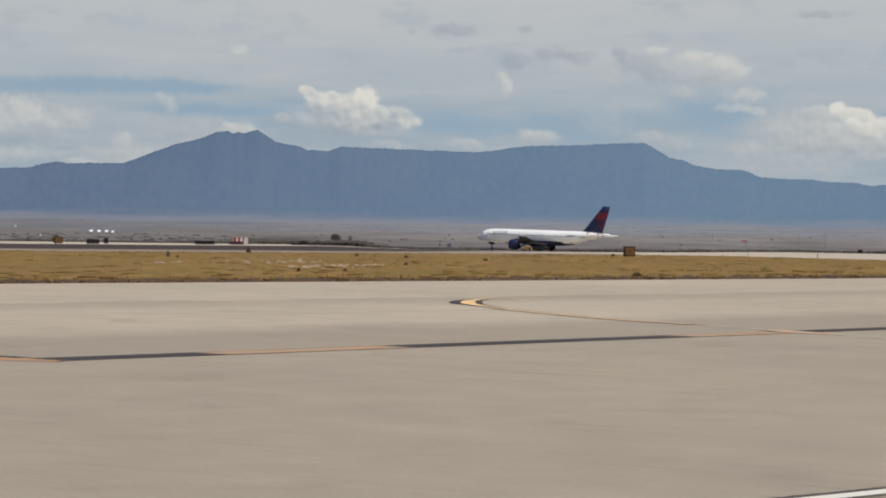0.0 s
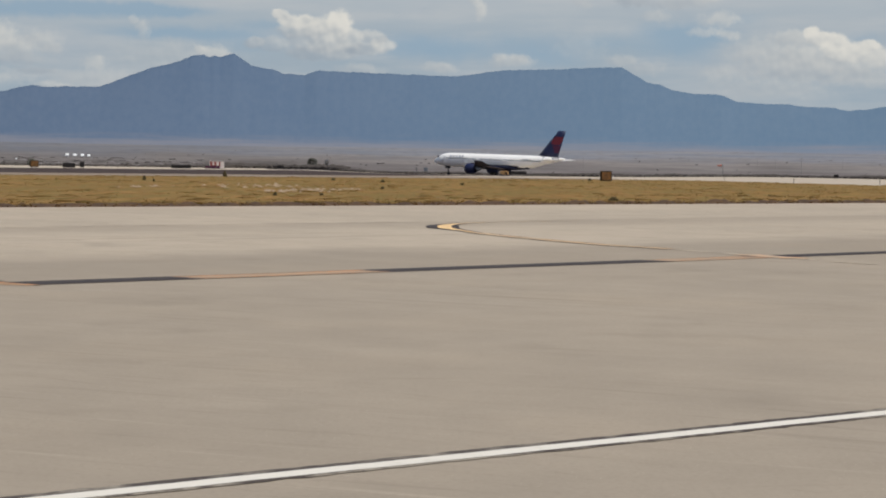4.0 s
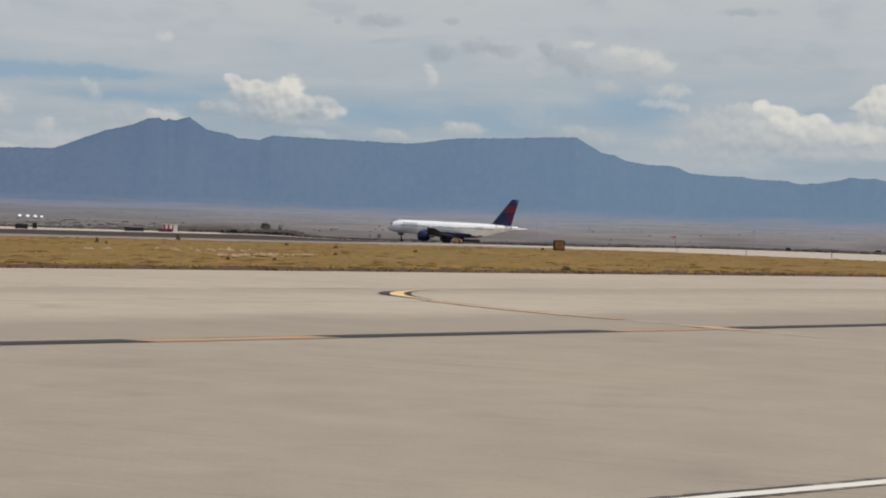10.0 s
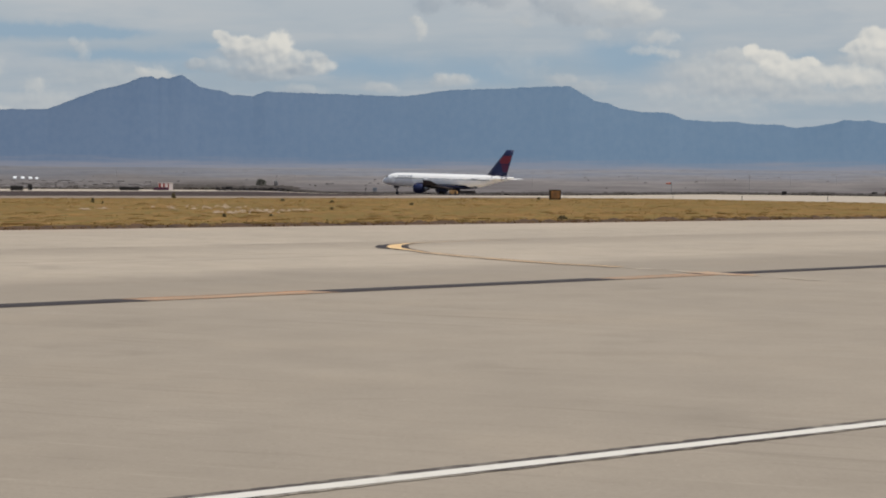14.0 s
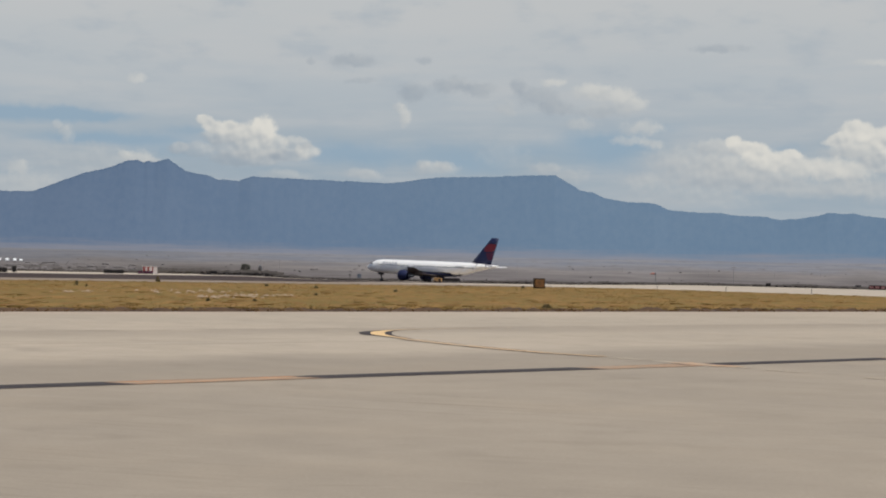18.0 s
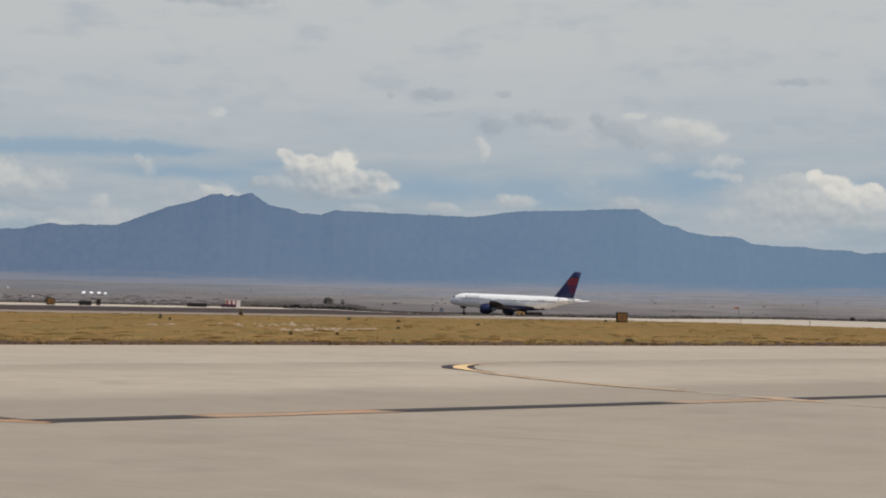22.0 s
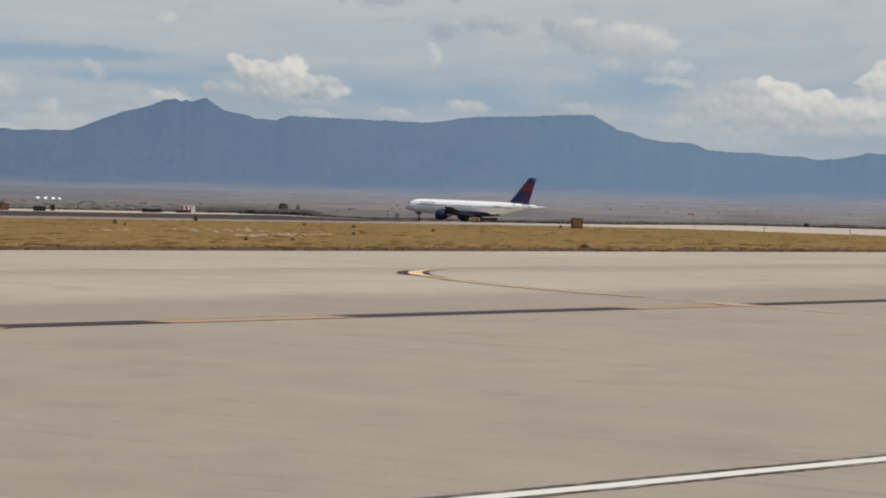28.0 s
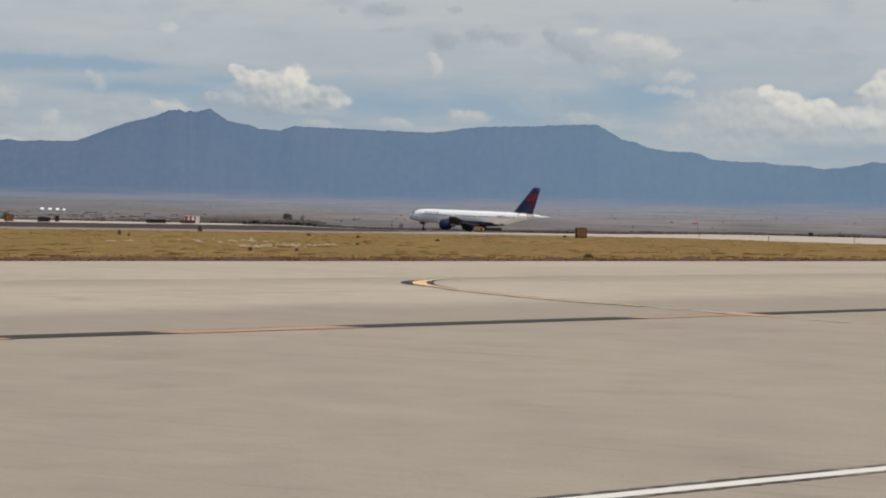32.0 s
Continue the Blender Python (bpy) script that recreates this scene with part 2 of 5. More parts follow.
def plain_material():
    """Scrub plain in long bands: dusty brown by the airfield, tan beyond, lilac toward the range for painted haze."""
    n = Nodes("desert_plain", True)
    at = n.place()
    far = n.vec("LENGTH", at)
    sep = n.tree.nodes.new("ShaderNodeSeparateXYZ")
    n.put(sep.inputs[0], at)
    turn = n.math("MULTIPLY", n.math("ARCTAN2", sep.outputs[0], sep.outputs[1]), 180 / math.pi)

    def around(a, b):
        c = n.tree.nodes.new("ShaderNodeCombineXYZ")
        n.put(c.inputs[0], n.math("MULTIPLY", turn, a))
        n.put(c.inputs[1], n.math("MULTIPLY", far, b))
        return c.outputs[0]

    big = n.noise(around(0.22, 0.0012), 1.0, 4.0, 0.55)
    band = n.noise(around(0.35, 0.005), 1.0, 5.0, 0.6)
    spot = n.noise(around(2.2, 0.007), 1.0, 5.0, 0.65)
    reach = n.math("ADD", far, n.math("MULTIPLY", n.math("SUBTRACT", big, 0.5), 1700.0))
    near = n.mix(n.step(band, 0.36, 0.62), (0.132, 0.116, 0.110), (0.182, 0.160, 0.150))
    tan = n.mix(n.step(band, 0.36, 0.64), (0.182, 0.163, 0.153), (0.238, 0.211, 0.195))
    # lilac is distance haze put into the ground colour
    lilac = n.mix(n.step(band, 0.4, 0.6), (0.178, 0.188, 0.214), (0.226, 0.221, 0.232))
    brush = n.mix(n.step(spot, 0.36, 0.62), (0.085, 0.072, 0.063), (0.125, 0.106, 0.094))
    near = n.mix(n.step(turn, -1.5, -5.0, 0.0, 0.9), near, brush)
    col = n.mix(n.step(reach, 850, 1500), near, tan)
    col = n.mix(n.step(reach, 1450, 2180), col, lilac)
    col = n.mix(n.step(spot, 0.48, 0.72, 0.0, 0.5), col, (0.135, 0.122, 0.12))
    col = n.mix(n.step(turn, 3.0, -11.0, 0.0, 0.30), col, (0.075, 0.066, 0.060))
    return n.finish(col, 0.95, gloss=0.05)


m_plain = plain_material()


def leaf(name, tones, through=0.0):
    n = Nodes(name)
    g = n.tree.nodes.new("ShaderNodeNewGeometry")
    col = n.mix(g.outputs["Random Per Island"], tones[0], tones[1])
    col = n.mix(n.step(n.noise(n.place(), 0.25, 3.0), 0.35, 0.65, 0.0, 0.7), col, tones[2])
    n.finish(col, 0.85, gloss=0.1)
    if through:
        back = n.tree.nodes.new("ShaderNodeBsdfTranslucent")
        n.put(back.inputs["Color"], col)
        both = n.tree.nodes.new("ShaderNodeMixShader")
        both.inputs[0].default_value = through
        n.tree.links.new(n.bsdf.outputs[0], both.inputs[1])
        n.tree.links.new(back.outputs[0], both.inputs[2])
        n.tree.links.new(both.outputs[0], n.out.inputs["Surface"])
    return n.mat


m_straw = leaf("dry_grass_blades", ((0.34, 0.207, 0.074), (0.27, 0.163, 0.057), (0.265, 0.170, 0.060)), 0.45)
m_olive = leaf("olive_grass_blades", ((0.250, 0.190, 0.066), (0.21, 0.160, 0.055), (0.265, 0.178, 0.064)), 0.5)
m_edge_straw = leaf("dark_edge_grass", ((0.25, 0.145, 0.070), (0.13, 0.075, 0.038), (0.18, 0.105, 0.052)), 0.35)
m_tussock = leaf("tussock_grass", ((0.37, 0.225, 0.080), (0.265, 0.188, 0.064), (0.310, 0.197, 0.070)), 0.6)
m_edge_weed = leaf("brown_edge_weed", ((0.130, 0.082, 0.038), (0.085, 0.055, 0.028), (0.155, 0.095, 0.043)))
m_weed = leaf("dark_weed", ((0.105, 0.085, 0.042), (0.070, 0.062, 0.032), (0.120, 0.088, 0.042)))
# dusty leaf tones, lifted further to paint in distance haze
m_leaf = leaf("dusty_leaves", ((0.095, 0.095, 0.075), (0.135, 0.128, 0.105), (0.085, 0.088, 0.072)))
m_scrub = leaf("grey_scrub", ((0.065, 0.056, 0.050), (0.095, 0.082, 0.073), (0.080, 0.068, 0.058)))
# brush tones carry painted haze, so paler than the near scrub
m_brush = leaf("dusky_brush", ((0.215, 0.192, 0.182), (0.175, 0.157, 0.148), (0.22, 0.197, 0.186)))
# far scrub: a paler copy with the haze mixed into its colour
m_far_scrub = leaf("hazed_scrub", ((0.20, 0.18, 0.172), (0.17, 0.155, 0.15), (0.19, 0.17, 0.165)))
m_pale_leaf = leaf("pale_dusty_leaves", ((0.42, 0.40, 0.40), (0.38, 0.36, 0.36), (0.40, 0.385, 0.38)), 0.5)
m_bark = coat("bark", (0.12, 0.09, 0.065), 0.9, bump=0.5)


def mountain_material():
    """A hazy range thirty kilometres off: forest and rock, with the blue haze put into colour and emission."""
    n = Nodes("far_range", True)
    at = n.place()
    big = n.noise(at, 0.0068, 5.0, 0.55)
    sep = n.tree.nodes.new("ShaderNodeSeparateXYZ")
    n.put(sep.inputs[0], at)
    side = n.math("MULTIPLY", n.math("ARCTAN2", sep.outputs[0], sep.outputs[1]), 180 / math.pi)
    face = n.tree.nodes.new("ShaderNodeCombineXYZ")
    n.put(face.inputs[0], n.math("MULTIPLY", side, 4.5))
    n.put(face.inputs[1], n.math("MULTIPLY", sep.outputs[2], 0.068))
    fine = n.noise(face.outputs[0], 1.0, 6.0, 0.62)
    f = n.math("ADD", n.math("MULTIPLY", big, 0.4), n.math("MULTIPLY", fine, 0.6))
    col = n.mix(n.step(f, 0.36, 0.64), (0.043, 0.053, 0.069), (0.055, 0.064, 0.077))
    wisp = n.noise(n.place(0, (125, 125, 6)), 1.0, 4.0, 0.55)
    lift = n.math("ADD", sep.outputs[2], n.math("MULTIPLY", n.math("SUBTRACT", wisp, 0.5), 33.0))
    # the fans of scree at its foot, with the haze there painted into their colour
    fan = n.step(lift, 54.0, 27.0, 0.0, 0.85)
    col = n.mix(fan, col, (0.185, 0.176, 0.185))
    # blue air painted on as a glow of the rock itself
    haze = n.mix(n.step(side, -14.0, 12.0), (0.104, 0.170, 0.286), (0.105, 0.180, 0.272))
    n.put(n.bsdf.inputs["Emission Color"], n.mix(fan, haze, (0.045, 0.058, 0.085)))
    # the haze emission is set stronger toward the sun's side
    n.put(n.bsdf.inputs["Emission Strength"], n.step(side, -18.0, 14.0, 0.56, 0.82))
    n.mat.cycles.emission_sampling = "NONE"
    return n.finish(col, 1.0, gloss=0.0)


m_range = mountain_material()


# Clouds: turn and height of the middle, half width and half height (chart degrees), lightness, cover
FAR_BANKS = [
    (-15.68, 4.17, 2.35, 0.70, 0.5, 0.6), (-15.67, 2.92, 2.55, 0.35, 0.55, 0.55), (-11.19, 2.87, 1.96, 0.43, 0.5, 0.45),
    (-8.72, 3.74, 2.55, 0.59, 0.42, 0.4), (5.31, 4.29, 1.17, 0.59, 0.42, 0.3), (12.64, 3.74, 2.74, 0.78, 0.45, 0.65),
    (11.49, 4.23, 1.17, 0.51, 0.5, 0.5), (11.89, 2.89, 2.55, 0.47, 0.42, 0.4), (10.17, 3.38, 0.82, 0.39, 0.5, 0.42),
    (15.81, 3.19, 2.55, 0.35, 0.45, 0.55), (17.82, 3.25, 1.76, 0.55, 0.45, 0.6), (19.77, 4.27, 1.37, 1.17, 0.6, 0.8),
    (-17.85, 3.96, 1.37, 0.98, 0.55, 0.7), (18.12, 7.35, 1.17, 0.12, 0.85, 0.5),
]
GREY_SCRAPS = [
    (0.22, 7.42, 0.90, 0.23, 0, 0.6), (-0.41, 7.34, 0.39, 0.16, 0, 0.4), (-1.25, 7.32, 0.18, 0.10, 0, 0.4), (2.61, 7.43, 0.33, 0.16, 0, 0.45),
    (2.28, 6.38, 0.57, 0.35, 0, 0.6), (3.59, 6.61, 0.70, 0.31, 0, 0.55), (4.49, 6.48, 0.74, 0.29, 0, 0.55), (5.88, 6.61, 0.29, 0.29, 0, 0.5),
    (6.56, 6.29, 0.82, 0.35, 0, 0.5), (7.18, 5.90, 0.59, 0.31, 0, 0.6), (0.42, 6.71, 0.63, 0.12, 0.05, 0.35), (-7.43, 10.45, 2.15, 0.27, 0, 0.6),
    (12.66, 7.90, 0.70, 0.12, 0.05, 0.4), (12.81, 7.93, 1.17, 0.16, 0.05, 0.35),
]
SMALL_TUFTS = [
    (7.04, 6.77, 0.43, 0.16, 0.75, 0.6), (1.99, 5.57, 0.25, 0.37, 0.7, 0.62), (1.74, 5.86, 0.22, 0.18, 0.55, 0.5), (5.50, 5.84, 0.39, 0.29, 0.4, 0.4),
    (8.01, 5.34, 0.63, 0.23, 0.5, 0.45), (10.10, 5.21, 0.78, 0.27, 0.62, 0.6), (10.40, 4.67, 0.49, 0.20, 0.66, 0.62),
    (9.61, 4.75, 0.59, 0.20, 0.58, 0.5), (-9.59, 4.73, 0.25, 0.39, 0.55, 0.45), (-9.92, 4.98, 0.16, 0.20, 0.55, 0.4),
    (-7.28, 6.57, 0.35, 0.23, 0.75, 0.5), (-11.16, 3.47, 0.43, 0.27, 0.62, 0.5), (18.31, 6.24, 0.31, 0.18, 0.65, 0.45),
]
HIGH_CUMULUS = [
    (8.77, 5.81, 1.25, 0.23, 0.25, 0.51), (8.38, 6.47, 0.70, 0.27, 0.7, 0.68), (9.15, 6.31, 0.78, 0.31, 0.7, 0.68), (9.83, 6.03, 0.55, 0.27, 0.65, 0.59),
    (-2.10, 3.36, 1.02, 0.27, 0.35, 0.47), (0.60, 3.48, 0.63, 0.20, 0.48, 0.55), (3.02, 3.76, 0.90, 0.25, 0.45, 0.59),
    (2.71, 3.91, 0.31, 0.16, 0.58, 0.55), (3.41, 3.86, 0.35, 0.16, 0.52, 0.47), (6.90, 3.82, 0.63, 0.23, 0.4, 0.51),
    (7.63, 3.49, 0.78, 0.25, 0.35, 0.47), (-7.18, 3.90, 0.55, 0.25, 0.58, 0.64), (-7.55, 4.02, 0.27, 0.16, 0.6, 0.59),
    (-6.65, 3.76, 0.35, 0.16, 0.48, 0.51),
]
LEFT_BANK = [
    (-16.78, 4.21, 0.86, 0.51, 0.5, 0.64), (-16.01, 4.41, 0.90, 0.43, 0.54, 0.64), (-14.86, 4.59, 0.78, 0.31, 0.54, 0.64),
    (-13.09, 4.16, 0.90, 0.39, 0.46, 0.55), (-12.60, 3.86, 0.51, 0.23, 0.43, 0.51), (-13.65, 3.84, 0.82, 0.39, 0.43, 0.55),
    (-14.21, 4.32, 0.59, 0.47, 0.64, 0.68), (-15.68, 3.92, 0.98, 0.31, 0.38, 0.47), (-14.57, 3.46, 2.06, 0.22, 0.06, 0.55),
    (-13.08, 3.15, 0.82, 0.14, 0.06, 0.5), (-16.50, 3.68, 1.17, 0.18, 0.1, 0.4), (-16.40, 3.04, 0.82, 0.18, 0.5, 0.47),
    (-12.66, 2.66, 0.82, 0.16, 0.58, 0.55),
]
MIDDLE_CUMULUS = [
    (-3.48, 3.97, 1.21, 0.23, 0.17, 0.55), (-5.28, 4.22, 0.82, 0.23, 0.27, 0.45), (-5.72, 4.26, 0.35, 0.18, 0.22, 0.45),
    (-4.42, 4.70, 0.63, 0.27, 0.42, 0.7), (-3.83, 4.43, 0.82, 0.43, 0.38, 0.50), (-4.90, 5.24, 0.29, 0.18, 0.77, 0.9),
    (-4.35, 5.02, 0.63, 0.25, 0.78, 0.95), (-3.64, 4.81, 0.55, 0.35, 0.66, 0.95), (-2.54, 4.41, 0.51, 0.40, 0.52, 0.70),
    (-2.94, 4.92, 0.53, 0.48, 0.94, 0.98), (-3.25, 4.30, 0.70, 0.36, 0.44, 0.60), (-1.72, 4.53, 0.47, 0.23, 0.44, 0.65),
    (-1.99, 4.14, 0.63, 0.23, 0.34, 0.6), (-1.41, 4.28, 0.42, 0.28, 0.60, 0.70),
]
RIGHT_BODY = [
    (12.66, 4.60, 0.90, 0.25, 0.52, 0.65), (13.01, 3.99, 1.17, 0.47, 0.5, 0.65), (14.51, 3.67, 1.37, 0.39, 0.55, 0.65),
    (16.93, 4.45, 0.82, 0.29, 0.55, 0.75), (17.65, 4.51, 1.21, 0.47, 0.66, 0.85), (18.55, 4.80, 0.82, 0.63, 0.74, 0.9),
    (13.58, 3.36, 2.45, 0.23, 0.22, 0.4), (17.12, 3.77, 0.74, 0.47, 0.66, 0.85), (16.39, 3.87, 0.82, 0.43, 0.7, 0.9),
    (15.47, 3.96, 0.90, 0.39, 0.72, 0.9),
]
RIGHT_TOPS = [
    (15.15, 4.30, 0.39, 0.18, 0.85, 0.92), (14.43, 4.07, 0.70, 0.35, 0.78, 0.95), (14.03, 4.36, 0.51, 0.35, 0.82, 0.97),
    (13.56, 4.59, 0.47, 0.25, 0.88, 0.98), (13.22, 4.80, 0.23, 0.23, 0.98, 0.98), (16.70, 4.83, 0.47, 0.23, 0.78, 0.9),
    (18.01, 4.92, 0.82, 0.39, 0.82, 0.95), (17.26, 5.11, 0.55, 0.37, 0.9, 0.97), (18.34, 4.09, 0.98, 0.39, 0.6, 0.8),
]
BLUE_GAPS = [
    (-14.96, 5.17, 4.50, 0.27, 0.9), (-10.65, 5.32, 2.55, 0.23, 0.9), (-8.54, 5.29, 1.17, 0.16, 0.6), (-7.38, 4.54, 2.55, 0.27, 0.8),
    (-9.30, 4.55, 1.57, 0.18, 0.5), (-5.24, 4.88, 0.98, 0.16, 0.5), (-6.21, 4.11, 1.17, 0.31, 0.5), (-0.74, 4.27, 1.57, 0.43, 0.6),
    (1.03, 4.08, 1.57, 0.43, 0.65), (3.37, 4.38, 2.15, 0.35, 0.5), (4.73, 3.90, 1.37, 0.35, 0.7), (6.28, 4.44, 1.17, 0.31, 0.5),
    (8.77, 4.28, 1.37, 0.51, 0.8), (8.20, 4.86, 1.17, 0.27, 0.5), (10.85, 5.22, 0.98, 0.23, 0.45), (14.87, 4.51, 0.98, 0.20, 0.6), (9.77, 4.65, 1.17, 0.31, 0.5),
]


def cloud_material(first, last):
    """One quarter of the sky: the same air everywhere, and the clouds that lie in it, laid one before another."""
    n = Nodes("clouds", True)
    sep = n.tree.nodes.new("ShaderNodeSeparateXYZ")
    n.put(sep.inputs[0], n.vec("NORMALIZE", n.place()))
    turn = n.math("MULTIPLY", n.math("ARCTAN2", sep.outputs[0], sep.outputs[1]), 180 / math.pi)
    high = n.math("MULTIPLY", n.math("ARCSINE", sep.outputs[2]), 180 / math.pi)

    def join(a, b):
        c = n.tree.nodes.new("ShaderNodeCombineXYZ")
        n.put(c.inputs[0], a)
        n.put(c.inputs[1], b)
        return c.outputs[0]

    def curl(at, scale, detail, amount):
        c = n.tree.nodes.new("ShaderNodeTexNoise")
        n.put(c.inputs["Vector"], at)
        c.inputs["Scale"].default_value = scale
        c.inputs["Detail"].default_value = detail
        c.inputs["Roughness"].default_value = 0.55
        return n.vec("MULTIPLY", n.vec("SUBTRACT", c.outputs["Color"], (0.5, 0.5, 0.5)), (amount, amount * 0.8, 0.0))

    flat = join(turn, high)
    bent = n.vec("ADD", n.vec("ADD", flat, (0.0, 0.08, 0.0)), n.vec("ADD", curl(flat, 1.1, 3.0, 0.50), curl(flat, 4.0, 3.0, 0.13)))
    fluff = n.noise(flat, 3.4, 5.0, 0.58)
    streak = n.noise(join(n.math("MULTIPLY", turn, 0.14), high), 0.9, 5.0, 0.55)
    wisp = n.noise(join(n.math("MULTIPLY", turn, 0.45), n.math("MULTIPLY", high, 1.1)), 0.8, 6.0, 0.55)

    # the veil: pale grey high up, a little bluer near the range, and thinner in the gaps
    veil = n.mix(n.step(high, 3.4, 7.0), (0.325, 0.398, 0.462), (0.440, 0.482, 0.515))
    veil = n.mix(n.step(high, 6.3, 9.5), veil, (0.505, 0.525, 0.535))
    veil = n.mix(n.step(streak, 0.38, 0.66, 0.0, 0.45), veil, (0.520, 0.530, 0.535))
    veil = n.mix(n.step(wisp, 0.48, 0.72, 0.0, 0.50), veil, (0.375, 0.428, 0.478))
    gap = n.math("MULTIPLY", high, 0.0)
    for a, e, wa, we, weight in BLUE_GAPS:
        if first - 2.6 * wa < a < last + 2.6 * wa:
            d = n.vec("MULTIPLY", n.vec("SUBTRACT", bent, (a, e, 0)), (1 / wa, 1 / we, 0))
            gap = n.math("ADD", gap, n.math("MULTIPLY", n.math("EXPONENT", n.math("MULTIPLY", n.vec("DOT_PRODUCT", d, d), -0.8)), weight))
    gap = n.math("ADD", gap, n.math("MULTIPLY", n.math("SUBTRACT", wisp, 0.5), 0.9))
    col = n.mix(n.step(gap, 0.0, 1.1, 0.0, 0.86), veil, (0.268, 0.378, 0.482))

    # each puff: a ragged edge, a lit top and a shaded foot
    grain = n.math("SUBTRACT", fluff, 0.5)
    billow = n.noise(flat, 1.9, 1.5, 0.45)
    beside = n.noise(n.vec("ADD", flat, (0.07, 0.15, 0.0)), 1.9, 1.5, 0.45)
    relief = n.math("SUBTRACT", billow, beside)
    for rows, inner, rough, top in ((FAR_BANKS, 0.15, 1.0, 0.10), (GREY_SCRAPS, 0.45, 0.9, 0.10), (SMALL_TUFTS, 0.30, 1.3, 0.12), (LEFT_BANK, 0.20, 1.1, 0.20),
                                    (HIGH_CUMULUS, 0.45, 0.9, 0.20), (MIDDLE_CUMULUS, 0.76, 0.5, 0.30), (RIGHT_BODY, 0.40, 0.7, 0.20), (RIGHT_TOPS, 0.76, 0.5, 0.26)):
        edge = n.math("MULTIPLY", grain, rough)
        side = n.math("MULTIPLY", relief, 1.5 if top > 0.2 else 0.7)
        for a, e, wa, we, tone, cover in rows:
            if not first - 2.0 * wa - 0.6 < a < last + 2.0 * wa + 0.6:
                continue
            d = n.vec("MULTIPLY", n.vec("SUBTRACT", bent, (a, e, 0)), (1 / wa, 1 / we, 0))
            here = n.step(n.math("ADD", n.vec("LENGTH", d), edge), 1.25, inner, 0.0, cover)
            rise = n.vec("DOT_PRODUCT", d, (0.18, top, 0))
            light = n.math("ADD", n.math("ADD", rise, side), tone)
            puff = n.mix(n.step(light, -0.25, 1.25), (0.312, 0.360, 0.412), (0.700, 0.684, 0.632))
            col = n.mix(here, col, puff)
    glow = n.tree.nodes.new("ShaderNodeEmission")
    n.put(glow.inputs["Color"], col)
    glow.inputs["Strength"].default_value = 1.0
    n.put(n.out.inputs["Surface"], glow.outputs[0])
    n.mat.cycles.emission_sampling = "NONE"
    return n.mat


SECTORS = (-180.0, -11.25, -2.25, 6.75, 180.0)
m_clouds = [cloud_material(a, b) for a, b in zip(SECTORS, SECTORS[1:])]
m_white_paint = coat("white_aircraft_paint", (0.95, 0.925, 0.88), 0.34, spread=0.04, scale=0.4, gloss=0.6)
m_belly = coat("dark_belly_paint", (0.010, 0.012, 0.030), 0.6, spread=0.15, gloss=0.2)
m_tail_grey = coat("grey_tail_paint", (0.26, 0.25, 0.27), 0.4, spread=0.08)
m_navy = coat("navy_paint", (0.012, 0.018, 0.065), 0.55, spread=0.15)
m_red_paint = coat("red_paint", (0.150, 0.016, 0.030), 0.4, spread=0.1)
m_dark_red = coat("dark_red_paint", (0.070, 0.011, 0.040), 0.4, spread=0.1)
m_alloy = coat("bare_alloy", (0.55, 0.56, 0.58), 0.35, 0.9)
m_wing_grey = coat("grey_wing_paint", (0.095, 0.080, 0.080), 0.6, spread=0.10, gloss=0.1)
m_cabinet = coat("blue_grey_cabinet_paint", (0.13, 0.145, 0.17), 0.6)
m_gear = coat("dark_gear_metal", (0.040, 0.038, 0.042), 0.6, 0.1, gloss=0.15)
m_tyre = coat("tyre_rubber", (0.025, 0.025, 0.027), 0.8)
m_glass_dark = coat("dark_window", (0.05, 0.055, 0.065), 0.12, spread=0.05)
m_title = coat("blue_grey_title_paint", (0.56, 0.56, 0.58), 0.4)
m_sign_amber = coat("amber_sign_face", (0.160, 0.074, 0.021), 0.85, spread=0.5, scale=5.0)
m_sign_dark = coat("dark_sign_back", (0.020, 0.018, 0.018), 0.75, spread=0.2, gloss=0.12)
m_sign_brown = coat("brown_sign_edge", (0.050, 0.032, 0.016), 0.8, spread=0.25, gloss=0.1)
m_sign_red = coat("red_sign_face", (0.14, 0.022, 0.03), 0.5, spread=0.2)
m_sign_letter = coat("pale_sign_bars", (0.36, 0.28, 0.26), 0.6)
m_shelter_white = coat("white_shelter_paint", (0.54, 0.48, 0.45), 0.6, spread=0.08)
m_shelter_red = coat("red_shelter_paint", (0.22, 0.045, 0.04), 0.6, spread=0.15)
m_post = coat("galvanised_post", (0.22, 0.22, 0.22), 0.5, 0.6)
m_orange_cloth = coat("faded_orange_cloth", (0.50, 0.16, 0.10), 0.85)
m_yellow_gear = coat("yellow_equipment_paint", (0.36, 0.205, 0.080), 0.6, spread=0.2)
m_hangar_white = coat("bright_white_paint", (0.86, 0.86, 0.85), 0.5, spread=0.03)
m_slab = concrete("footing_concrete", (0.42, 0.38, 0.32), (0.34, 0.30, 0.26), (0.4, 0.35, 0.28))
m_timber = coat("grey_timber", (0.27, 0.25, 0.245), 0.85, spread=0.2)


# ---- building helpers ----
def part(name, bm, material, parent=None, label="", smooth=False):
    """One mesh object from a bmesh, under a thing or a part."""
    me = bpy.data.meshes.new(name)
    bmesh.ops.recalc_face_normals(bm, faces=bm.faces)
    bm.to_mesh(me)
    bm.free()
    for poly in me.polygons:
        poly.use_smooth = smooth
    me.materials.append(material)
    ob = new(name, me)
    if parent:
        ob.parent = parent
    if label:
        ob["label"] = label
    return ob


